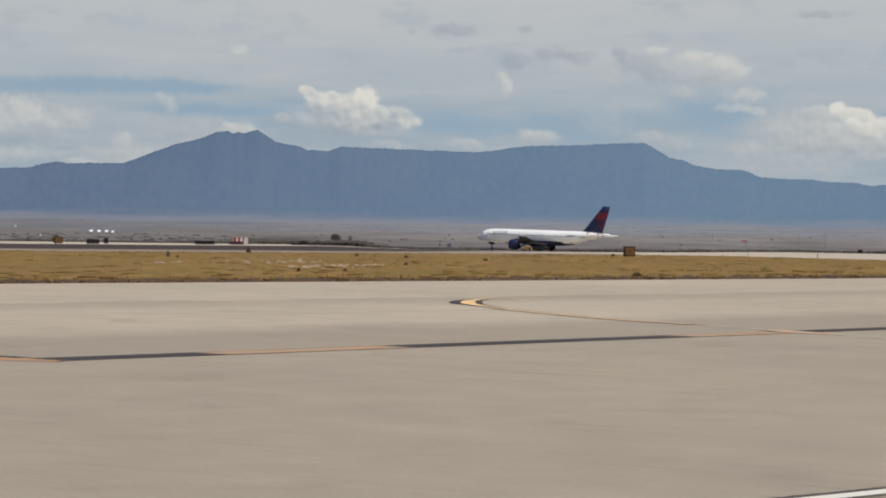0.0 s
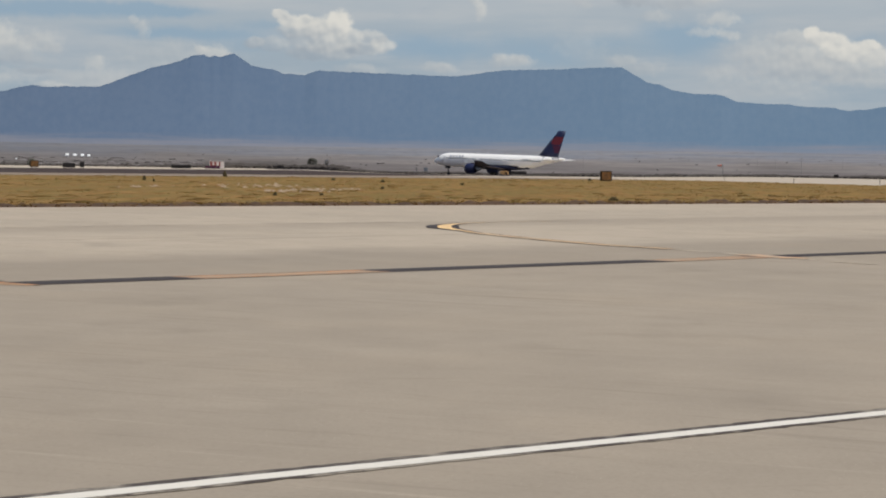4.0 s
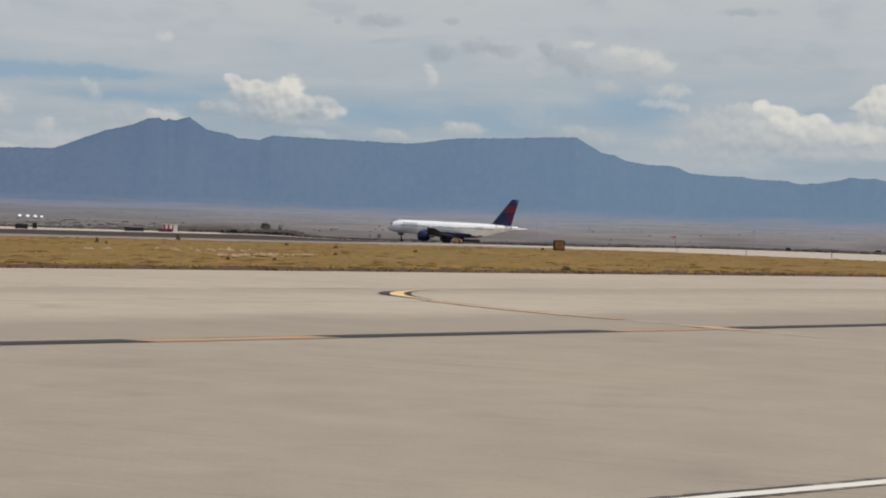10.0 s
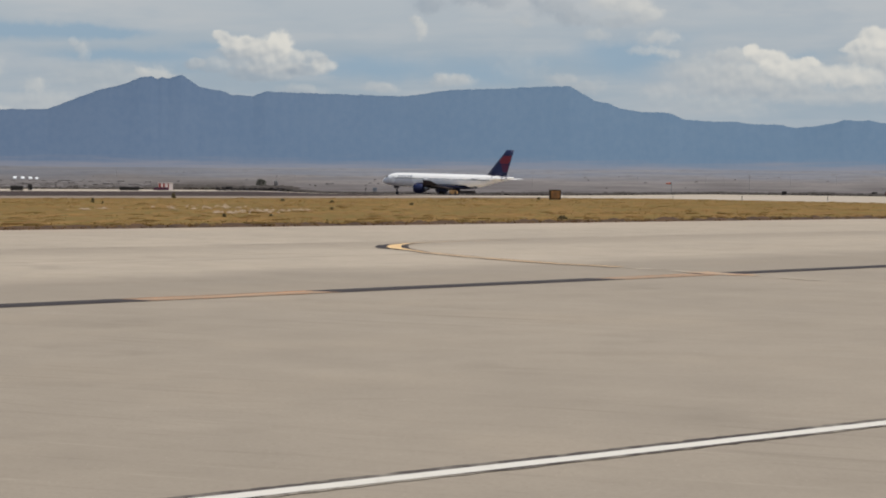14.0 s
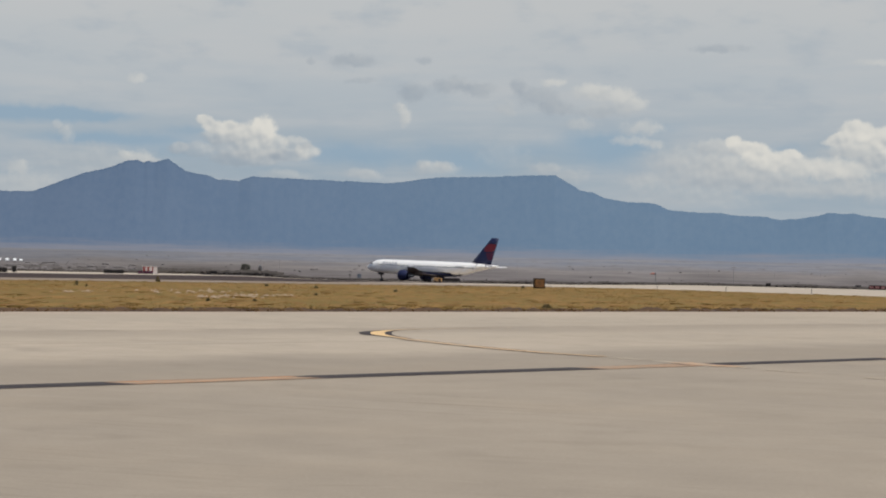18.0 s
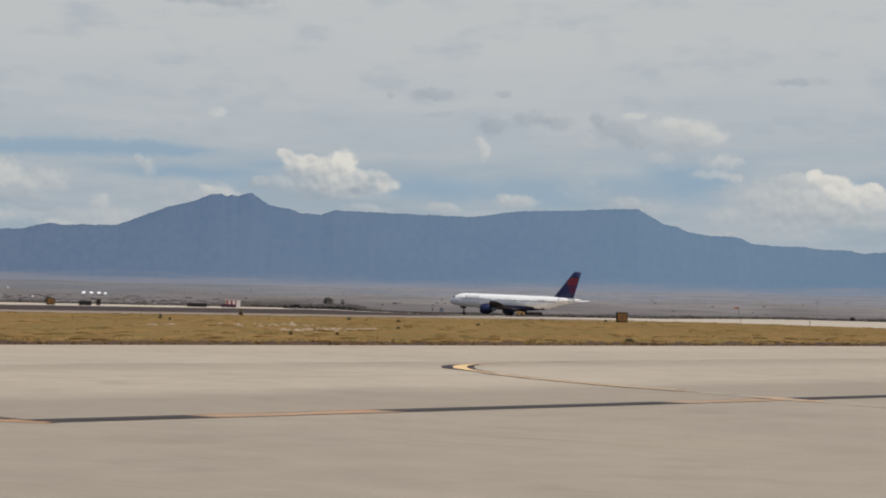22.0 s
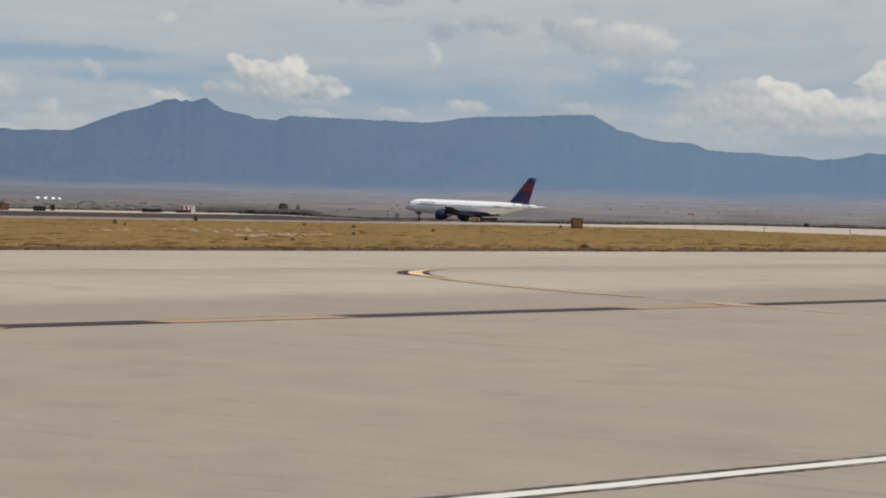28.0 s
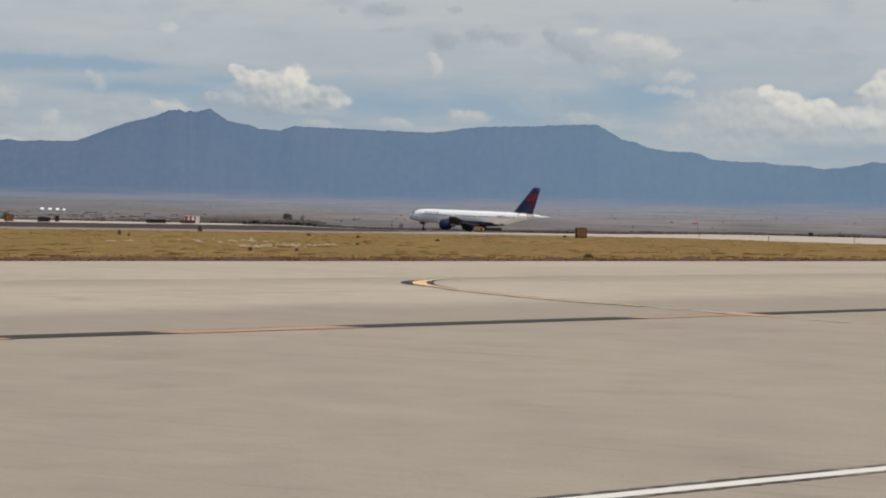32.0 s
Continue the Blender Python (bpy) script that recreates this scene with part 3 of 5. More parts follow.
def raw(name, verts, faces, material, parent=None, smooth=False):
    me = bpy.data.meshes.new(name)
    me.from_pydata(verts, [], faces)
    me.update()
    for poly in me.polygons:
        poly.use_smooth = smooth
    me.materials.append(material)
    ob = new(name, me)
    if parent:
        ob.parent = parent
    return ob


def box(bm, x, y, z, sx, sy, sz, bevel=0.0, turn=None):
    """A block with its middle at x, y, z."""
    m = Matrix.Translation((x, y, z)) @ (turn or Matrix()) @ Matrix.Diagonal((sx, sy, sz, 1))
    made = bmesh.ops.create_cube(bm, size=1.0, matrix=m)
    if bevel:
        edges = list({e for v in made["verts"] for e in v.link_edges})
        bmesh.ops.bevel(bm, geom=edges, offset=bevel, segments=2, affect="EDGES", profile=0.5)
    return bm


def rod(bm, a, b, r0, r1=None, n=10):
    """A round bar from a to b."""
    a, b = Vector(a), Vector(b)
    way = b - a
    m = Matrix.Translation((a + b) / 2) @ way.to_track_quat("Z", "Y").to_matrix().to_4x4()
    bmesh.ops.create_cone(bm, cap_ends=True, segments=n, radius1=r0, radius2=r0 if r1 is None else r1, depth=way.length, matrix=m)
    return bm


def loft(rings, closed=True):
    """A skin over rings of equal length, capped at both ends."""
    bm = bmesh.new()
    rows = [[bm.verts.new(p) for p in ring] for ring in rings]
    k = len(rows[0])
    for r0, r1 in zip(rows, rows[1:]):
        for i in range(k if closed else k - 1):
            j = (i + 1) % k
            bm.faces.new((r0[i], r0[j], r1[j], r1[i]))
    if closed:
        bm.faces.new(rows[0])
        bm.faces.new(rows[-1])
    return bm


def lathe(profile, axis="x", at=(0, 0, 0), n=28):
    """A turned solid: (along, radius) pairs round an axis."""
    rings = []
    for s, r in profile:
        ring = []
        for i in range(n):
            c, d = r * math.cos(2 * math.pi * i / n), r * math.sin(2 * math.pi * i / n)
            p = (s, c, d) if axis == "x" else (c, s, d) if axis == "y" else (c, d, s)
            ring.append((p[0] + at[0], p[1] + at[1], p[2] + at[2]))
        rings.append(ring)
    return loft(rings)


def thing(name, m, label, category, group=""):
    ob = new(name)
    ob.matrix_world = m
    return tagged(ob, label, category, group)


def polar(turn, far, z=0.0):
    """A place by its bearing (degrees to the right of +y) and range (metres) on the chart."""
    return Vector((far * math.sin(radians(turn)), DEEP * far * math.cos(radians(turn)), z))


# ---- ground and pavements ----
def land(far):
    """The plain's height: level round the airfield, then rising to the foot of the range."""
    return 0.0 if far < 700 else 0.0001705 * (far - 700) ** 1.595


def ease(v, lo, hi):
    k = min(1.0, max(0.0, (v - lo) / (hi - lo)))
    return k * k * (3 - 2 * k)


def hollow(x, y):
    """How far the ground sinks in the shallow swale that the middle of the taxiway crosses."""
    return 0.63 * ease(y, 520, 720) * ease(y, 1500, 1050) * ease(x, -36, -4) * ease(x, 105, 60) if y > 0 else 0.0


def build_ground():
    radii = [0, 20, 60, 150, 300, 370, 410, 450, 490, 540, 600, 650, 700, 760, 830, 900, 1000, 1120, 1260, 1420, 1600, 1800, 2050, 2350, 2700, 2900, 3060]
    n = 288
    verts, faces = [(0, 0, -0.06)], []
    for r in radii[1:]:
        for i in range(n):
            a = 2 * math.pi * i / n
            p = Vector((r * math.sin(a), r * math.cos(a), 0))
            lump = noise.noise(p * 0.004) * min(1.0, max(0.0, (r - 700) / 1500)) * r * 0.0008
            verts.append((p.x, p.y * DEEP, land(r) - 0.06 + lump - hollow(p.x, p.y * DEEP)))
    for i in range(n):
        faces.append((0, 1 + (i + 1) % n, 1 + i))
    for k in range(len(radii) - 2):
        for i in range(n):
            a, b = 1 + k * n + i, 1 + k * n + (i + 1) % n
            faces.append((a, b, b + n, a + n))
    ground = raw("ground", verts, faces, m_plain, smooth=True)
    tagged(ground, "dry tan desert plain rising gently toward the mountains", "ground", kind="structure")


def sheet(name, outline, z, material, label, category, thick=0.25, sinks=False):
    bm = bmesh.new()
    top = [bm.verts.new((x, y, z)) for x, y in outline]
    low = [bm.verts.new((x, y, z - thick)) for x, y in outline]
    bm.faces.new(top)
    k = len(outline)
    for i in range(k):
        j = (i + 1) % k
        bm.faces.new((top[i], low[i], low[j], top[j]))
    if sinks:
        bmesh.ops.triangulate(bm, faces=bm.faces[:])
        cuts = [(0, y, 0, 1) for y in range(520, 721, 25)] + [(x, 0, 1, 0) for x in (-36, -30, -24, -18, -12, -4, 60, 69, 78, 87, 96, 105)]
        for x, y, a, b in cuts:
            bmesh.ops.bisect_plane(bm, geom=bm.verts[:] + bm.edges[:] + bm.faces[:], plane_co=(x, y, 0), plane_no=(a, b, 0))
        for v in bm.verts:
            v.co.z -= hollow(v.co.x, v.co.y)
    return tagged(part(name, bm, material), label, category, kind="structure")


EDGE = 104.3     # the apron's far edge: y = EDGE + SLOPE * x
SLOPE = 1.2


def build_pavements():
    sheet("pavement_apron", [(-160, -87.9), (-110, -197.6), (90, -167.2), (200, 60.8), (150, 284.2), (100, 224.4)], 0.0, m_apron,
          "wide pale concrete apron with drag streaks and stains", "apron")
    sheet("runway_concrete", [(-150, 174.0), (38, 399.8), (46, 389.1), (64, 296.4), (81.5, 202.2), (150, 284.2), (300, 395.2), (330, 729.6), (135, 605.0),
                              (112, 732.6), (55, 767.6), (18, 793.4), (-22, 851.2), (-50, 900.0), (-85, 1421.2), (-170, 1535.2), (-420, 1535.2)], -0.004,
          m_runway, "bleached near-white concrete runway and shoulders", "runway", sinks=True)
    sheet("runway_shoulder", [(-150, 174.2), (33, 393.7), (36, 433.2), (-7, 440.8), (-60, 364.8), (-150, 255.4)], 0.0, m_shoulder,
          "narrow dusty pale shoulder between grass and asphalt", "shoulder")
    sheet("taxiway_asphalt", [(-150, 252.3), (-60, 360.2), (-7, 431.7), (14, 489.4), (40, 532.0), (43, 547.2), (28, 600.4), (27, 726.6), (0, 800.0), (-36, 790.0), (-70, 680.0),
                              (-120, 608.0), (-260, 425.6)], 0.03, m_asphalt, "dark aged asphalt taxiway beside the concrete runway", "taxiway", sinks=True)
    bm = bmesh.new()
    # the grass island, gently uneven
    nu, nv = 90, 26
    rows = []
    for j in range(nv + 1):
        row = []
        for i in range(nu + 1):
            x = -150 + 232 * i / nu
            lo = EDGE + SLOPE * x
            hi = min(354 + SLOPE * x, 400 if x < 46 else 392 - 5.37 * (x - 46))
            hi = max(hi, lo + 0.3)
            v = (j / nv) ** 1.5
            y = lo + (hi - lo) * v
            rise = 0.10 * min(1.0, 12 * v, 12 * (1 - v))
            z = 0.012 + rise * (0.6 + 0.6 * noise.noise(Vector((x * 0.11, y * 0.08, 0))))
            row.append(bm.verts.new((x, y, max(z, 0.006))))
        rows.append(row)
    for a, b in zip(rows, rows[1:]):
        for i in range(nu):
            bm.faces.new((a[i], a[i + 1], b[i + 1], b[i]))
    tagged(part("ground_grass_island", bm, m_soil, smooth=True), "dry yellow-brown grass island between apron and runway", "grass field", kind="structure")


build_ground()
build_pavements()


def strip(bm, line, lo, hi, z):
    """A painted band along a line of (x, y), between two offsets to its left: one number each, or one a point."""
    pts = [Vector((x, y, 0)) for x, y in line]
    ring = []
    los, his = np.broadcast_to(lo, len(pts)).tolist(), np.broadcast_to(hi, len(pts)).tolist()
    for i, p in enumerate(pts):
        way = (pts[min(i + 1, len(pts) - 1)] - pts[max(i - 1, 0)]).normalized()
        side = Vector((-way.y, way.x, 0))
        ring.append((bm.verts.new((*(p + side * los[i]).xy, z)), bm.verts.new((*(p + side * his[i]).xy, z))))
    for a, b in zip(ring, ring[1:]):
        bm.faces.new((a[0], b[0], b[1], a[1]))
    return bm


def ragged(line, step, amount, seed):
    """The line cut into short steps that stray a little sideways, like a hand-rolled edge."""
    rng = random.Random(seed)
    out = []
    for (x0, y0), (x1, y1) in zip(line, line[1:]):
        k = max(1, int(math.hypot(x1 - x0, y1 - y0) / step))
        for i in range(k):
            f = i / k
            out.append((x0 + (x1 - x0) * f + rng.uniform(-amount, amount), y0 + (y1 - y0) * f + rng.uniform(-amount, amount)))
    out.append(line[-1])
    return out


def smooth_line(points, per=10):
    """A Catmull-Rom curve through the points."""
    out = []
    p = [points[0], *points, points[-1]]
    for a, b, c, d in zip(p, p[1:], p[2:], p[3:]):
        for i in range(per):
            t = i / per
            out.append(tuple(0.5 * (2 * b[k] + (c[k] - a[k]) * t + (2 * a[k] - 5 * b[k] + 4 * c[k] - d[k]) * t * t
                                    + (3 * b[k] - a[k] - 3 * c[k] + d[k]) * t ** 3) for k in (0, 1)))
    out.append(points[-1])
    return out


def build_markings():
    # white edge line of the service road, with its black casing
    line = tagged(new("white_edge_line"), "white painted line with worn black borders on the concrete", "road marking")
    a, b, c = (-24.0, -9.93), (0.4, 13.93), (26.0, 38.97)
    course = ragged([a, b, c], 0.35, 0.006, 3)
    part("white_stripe", strip(bmesh.new(), course, -0.088, 0.088, 0.006), m_white_line, line)
    part("black_border", strip(bmesh.new(), ragged([a, b, c], 0.10, 0.016, 4), 0.080, 0.200, 0.0045), m_black_line, line, "wide black border")
    part("black_border", strip(bmesh.new(), ragged([a, b, c], 0.10, 0.022, 5), -0.146, -0.080, 0.0045), m_black_broken, line, "thin broken black border")
    # taxi centre line: stretches of faded yellow between stretches of dark seal coat
    centre = tagged(new("taxi_centre_line"), "faded yellow taxi line broken by dark sealed stretches", "taxi line")

    def on(x):
        return (x, 38.94 + 1.2 * x + 0.00106 * x * x)

    def run(x0, x1):
        k = max(2, int(abs(x1 - x0) / 0.4))
        return [on(x0 + (x1 - x0) * i / k) for i in range(k + 1)]

    for x0, x1 in ((-5.05, -3.10), (-0.52, 4.38), (6.52, 11.7), (14.5, 30.0)):
        bm = bmesh.new()
        path = ragged(run(x0, x1), 0.25, 0.010, int(x0 * 7) + 90)
        strip(bm, path, -0.384, 0.384, 0.007)
        part("dark_stretch", bm, m_dark_seal, centre, "dark sealed stretch over the line")
    for x0, x1 in ((-3.3, 0.05), (4.0, 7.1), (11.4, 14.8)):
        path = ragged(run(x0, x1), 0.25, 0.008, int(x0 * 5) + 80)
        part("yellow_stretch", strip(bmesh.new(), path, -0.20, 0.19, 0.0055), m_yellow_worn, centre, "worn pale middle of the yellow line")
        part("yellow_edge", strip(bmesh.new(), path, 0.19, 0.340, 0.0058), m_yellow_line, centre, "brighter orange edge of the line")
        part("yellow_edge", strip(bmesh.new(), path, -0.340, -0.20, 0.0058), m_yellow_line, centre, "brighter orange edge of the line")
        part("casing", strip(bmesh.new(), path, 0.340, 0.409, 0.005), m_black_faint, centre, "worn brown casing")
        part("casing", strip(bmesh.new(), path, -0.409, -0.340, 0.005), m_black_faint, centre, "worn brown casing")
    # its far end turns away from the apron's edge
    back = [(-4.7, 32.76), (-5.3, 32.86), (-5.8, 33.32), (-6.4, 33.82), (-7.2, 34.66), (-8.6, 36.18), (-12.0, 40.13)]
    turnoff = smooth_line(back, 8)
    part("yellow_stretch", strip(bmesh.new(), ragged(turnoff[:21], 0.25, 0.010, 31), -0.335, 0.335, 0.0052), m_yellow_line, centre, "pale yellow crossing stretch")
    part("dark_stretch", strip(bmesh.new(), ragged(turnoff[13:25], 0.25, 0.012, 32), -0.387, -0.129, 0.0085), m_dark_seal, centre, "thin dark sealed stretch")
    part("yellow_stretch", strip(bmesh.new(), ragged(turnoff[25:], 0.25, 0.010, 33), -0.335, 0.335, 0.0052), m_yellow_line, centre, "faded yellow stretch")
    # a filled joint between two lanes of concrete
    joint = tagged(new("filled_joint"), "thin dark filled joint between two concrete lanes", "pavement joint")
    lane = [(x, 72.43 + 1.2 * x + 0.03 * math.sin(x * 0.9)) for x in np.linspace(-24, 26, 26).tolist()]
    for i in range(5):
        part("seal", strip(bmesh.new(), ragged(lane[i * 5:i * 5 + 6], 0.3, 0.02, 40 + i), -0.05, 0.05, 0.005), m_joint, joint)
    # the line that leaves it and swings round
    swing = tagged(new("curved_taxi_line"), "curved yellow taxi line with black borders swinging off the centre line", "taxi line")
    course = [(13.6, 33.0), (10.2, 39.2), (7.84, 44.45), (7.22, 46.27), (6.6, 47.67), (6.31, 48.42), (5.65, 49.96), (4.94, 51.61), (4.4, 52.51), (3.89, 53.75), (3.19, 55.78), (2.35, 58.64),
              (1.68, 61.49), (1.38, 63.31), (1.15, 64.66), (0.99, 65.72), (0.95, 67.35), (1.03, 69.1), (1.3, 70.68), (1.59, 71.77), (2.06, 72.89), (3.28, 74.9), (7.0, 79.6)]
    per = 6
    full = smooth_line(course, per)

    def at(stops):
        """A width for each point of the course, from widths at some of its stations."""
        k, v = zip(*stops)
        return np.interp(np.arange(len(full)) / per, k, v)

    yellow = at([(12, 0.105), (13, 0.12), (14, 0.14), (15, 0.185), (16, 0.195), (17, 0.175), (18, 0.13), (19, 0.10), (20, 0.09)])
    outside = at([(13, 0.06), (14, 0.17), (15, 0.28), (16, 0.31), (17, 0.27), (18, 0.13), (19, 0.02)])
    inside = at([(12, 0.07), (13, 0.09), (14, 0.14), (15, 0.18), (16, 0.20), (17, 0.18), (18, 0.11), (19, 0.04), (20, 0.01)])

    def lay(name, k0, k1, lo, hi, z, material, label="", rough=0.0):
        a, b = int(k0 * per), int(k1 * per) + 1
        rng = random.Random(a * 7 + b)
        stray = np.array([rng.uniform(-rough, rough) for _ in range(b - a)])
        lo, hi = np.broadcast_to(lo, len(full))[a:b], np.broadcast_to(hi, len(full))[a:b]
        part(name, strip(bmesh.new(), full[a:b], lo + stray, hi + stray, z), material, swing, label)

    for k0, k1 in ((0.1, 0.6), (1.0, 1.5), (1.9, 2.2), (2.5, 3.0)):
        lay("yellow_stretch", k0, k1, -0.09, 0.09, 0.007, m_yellow_faint, "nearly worn-off yellow stretch", 0.03)
    lay("yellow_stretch", 3.1, 4.7, -0.30, 0.30, 0.0085, m_yellow_cross, "orange crossing stretch", 0.08)
    for k0, k1 in ((4.9, 5.4), (5.8, 6.3)):
        lay("yellow_stretch", k0, k1, -0.16, 0.16, 0.006, m_yellow_faint, "nearly worn-off yellow stretch", 0.05)
    lay("yellow_stretch", 6.6, 12, -0.17, 0.17, 0.010, m_yellow_trace, "faded yellow stretch", 0.02)
    lay("casing", 6.4, 12, 0.17, 0.26, 0.0095, m_black_dashes, "broken dark border", 0.035)
    lay("casing", 6.7, 12, -0.26, -0.17, 0.0095, m_black_dashes, "broken dark border", 0.035)
    lay("yellow_stretch", 12, 13.5, -yellow, yellow, 0.010, m_yellow_ghost, "faded yellow stretch", 0.01)
    lay("yellow_stretch", 13.5, 18.5, -yellow, yellow, 0.0105, m_yellow_fresh, "bright yellow bend")
    lay("yellow_stretch", 18.5, 20.4, -yellow, yellow, 0.010, m_yellow_ghost, "pale yellow stretch", 0.01)
    lay("yellow_stretch", 20.4, 21.6, -0.06, 0.06, 0.010, m_yellow_trace, "nearly worn-off yellow stretch", 0.02)
    lay("casing", 12, 13.6, yellow, yellow + 0.06, 0.0095, m_black_faint, "thin worn border")
    lay("casing", 13.0, 19.0, yellow, yellow + outside, 0.0098, m_dark_seal, "black border of the bend")
    lay("casing", 12, 20.0, -yellow - inside, -yellow, 0.0098, m_dark_seal, "black border inside the bend")


m_yellow_worn = marking("worn_pale_yellow", (0.47, 0.302, 0.190), (0.375, 0.290, 0.205), 0.42, 0.68, 38.5)
m_black_faint = marking("worn_casing_paint", (0.115, 0.080, 0.056), CONCRETE, 0.44, 0.62)
m_joint = marking("worn_joint_filler", (0.24, 0.200, 0.155), (0.36, 0.305, 0.235), 0.42, 0.58)
m_yellow_ghost = marking("ghost_yellow_paint", (0.68, 0.43, 0.20), (0.45, 0.345, 0.24), 0.38, 0.60)
m_yellow_cross = marking("pale_crossing_orange", (0.62, 0.365, 0.205), (0.42, 0.335, 0.245), 0.40, 0.60)
m_yellow_faint = marking("faint_yellow_paint", (0.52, 0.41, 0.275), (0.455, 0.378, 0.288), 0.36, 0.54)
m_yellow_trace = marking("traces_of_yellow_paint", (0.59, 0.405, 0.240), (0.46, 0.365, 0.260), 0.44, 0.62)
m_black_dashes = marking("dashes_of_black_paint", (0.080, 0.060, 0.048), (0.40, 0.31, 0.215), 0.50, 0.58)
m_black_broken = marking("broken_black_paint", (0.10, 0.08, 0.066), CONCRETE, 0.46, 0.56)
build_markings()


# ---- distance ----
# The skyline: degrees to the right, degrees above the eye
SKYLINE = [(-75, 1.2), (-40, 1.7), (-25, 2.2), (-16.76, 2.38), (-15.85, 2.3), (-14.74, 2.32), (-13.82, 2.35), (-13.26, 2.5), (-12.85, 2.58), (-12.51, 2.53),
           (-10.62, 2.58), (-10.24, 2.72), (-9.67, 2.96), (-8.91, 3.24), (-8.14, 3.44), (-7.56, 3.67), (-7.14, 3.75), (-6.92, 3.66), (-6.75, 3.72),
           (-6.59, 3.66), (-6.34, 3.74), (-6.09, 3.82), (-5.82, 3.63), (-5.52, 3.4), (-4.65, 3.26), (-4.4, 3.14), (-3.67, 3.11), (-3.24, 3.27), (-1.83, 3.23),
           (1.62, 3.14), (2.4, 3.26), (3.18, 3.37), (5.32, 3.43), (6.28, 3.49), (7.29, 3.5), (7.63, 3.3), (8.11, 3), (8.59, 2.92), (9, 2.74), (9.7, 2.62),
           (10.68, 2.58), (11.1, 2.38), (11.8, 2.3), (12.88, 2.28), (13.44, 2.2), (14.38, 2.17), (14.84, 2.07), (15.49, 2.12), (16.04, 2.22), (16.41, 2.32),
           (16.86, 2.29), (17.23, 2.31), (17.86, 2.2), (18.55, 2.15), (22, 2.05), (30, 1.6), (75, 1.0)]


def build_range():
    turns, highs = zip(*SKYLINE)
    nu, nv, foot, back = 1300, 26, 2720.0, 3050.0
    # more columns where the range is in view
    us = np.interp(np.linspace(0, 1, nu + 1), (0, 0.08, 0.92, 1), (-75, -24, 26, 75))
    top = np.interp(us, turns, highs)
    verts, faces = [], []
    for u, h in zip(us, top):
        p = Vector((u * 1.3, 0, 0))
        crest = EYE + back * math.tan(radians(h))
        jag = back * radians(0.022 * noise.fractal(p * 1.6, 0.9, 2.1, 5) + 0.016 * noise.noise(p * 6.0) + 0.008 * noise.noise(p * 17.0))
        low = land(foot) - 4
        spur = noise.fractal(Vector((u * 0.9, 3.0, 0)), 0.8, 2.0, 4)
        for j in range(nv + 1):
            v = j / nv
            gully = noise.fractal(Vector((u * 0.8 + spur * 0.5 * (1 - v), v * 1.6, 7.0)), 0.9, 2.0, 3)
            r = foot + (back - foot) * v + gully * 7 * math.sin(math.pi * v)
            z = low + (crest - low) * (0.62 * v + 0.38 * v ** 2.2) + gully * 2 * math.sin(math.pi * v)
            q = polar(u, r)
            verts.append((q.x, q.y, (z if j < nv else crest) + jag * v ** 8))
        q = polar(u, back + 40)
        verts.append((q.x, q.y, low))
    k = nv + 2
    for i in range(nu):
        for j in range(nv + 1):
            a = i * k + j
            faces.append((a, a + k, a + k + 1, a + 1))
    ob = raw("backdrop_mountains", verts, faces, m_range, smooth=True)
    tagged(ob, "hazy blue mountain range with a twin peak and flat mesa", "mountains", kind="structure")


def build_clouds():
    n, m, far = 160, 12, 4900.0
    verts, faces = [], []
    for j in range(m + 1):
        e = radians(-2 + 17 * j / m)
        for i in range(n):
            a = 2 * math.pi * i / n
            verts.append((far * math.cos(e) * math.sin(a), far * math.cos(e) * math.cos(a), far * math.sin(e)))
    for j in range(m):
        for i in range(n):
            a, b = j * n + i, j * n + (i + 1) % n
            faces.append((a, b, b + n, a + n))
    ob = raw("backdrop_clouds", verts, faces, m_clouds[0], smooth=True)
    for m_sector in m_clouds[1:]:
        ob.data.materials.append(m_sector)
    for poly in ob.data.polygons:
        turn = math.degrees(math.atan2(poly.center.x * DEEP, poly.center.y))
        poly.material_index = sum(turn > s for s in SECTORS[1:-1])
    ob.location = (0, 0, EYE)
    return tagged(ob, "pale overcast sky with white cumulus and blue gaps", "sky", kind="structure")


build_range()
clouds = build_clouds()


# ---- the airliner ----
MAIN_GEAR, NOSE_UP = 23.5, 1.2     # metres behind the nose; degrees by which it sits nose-high


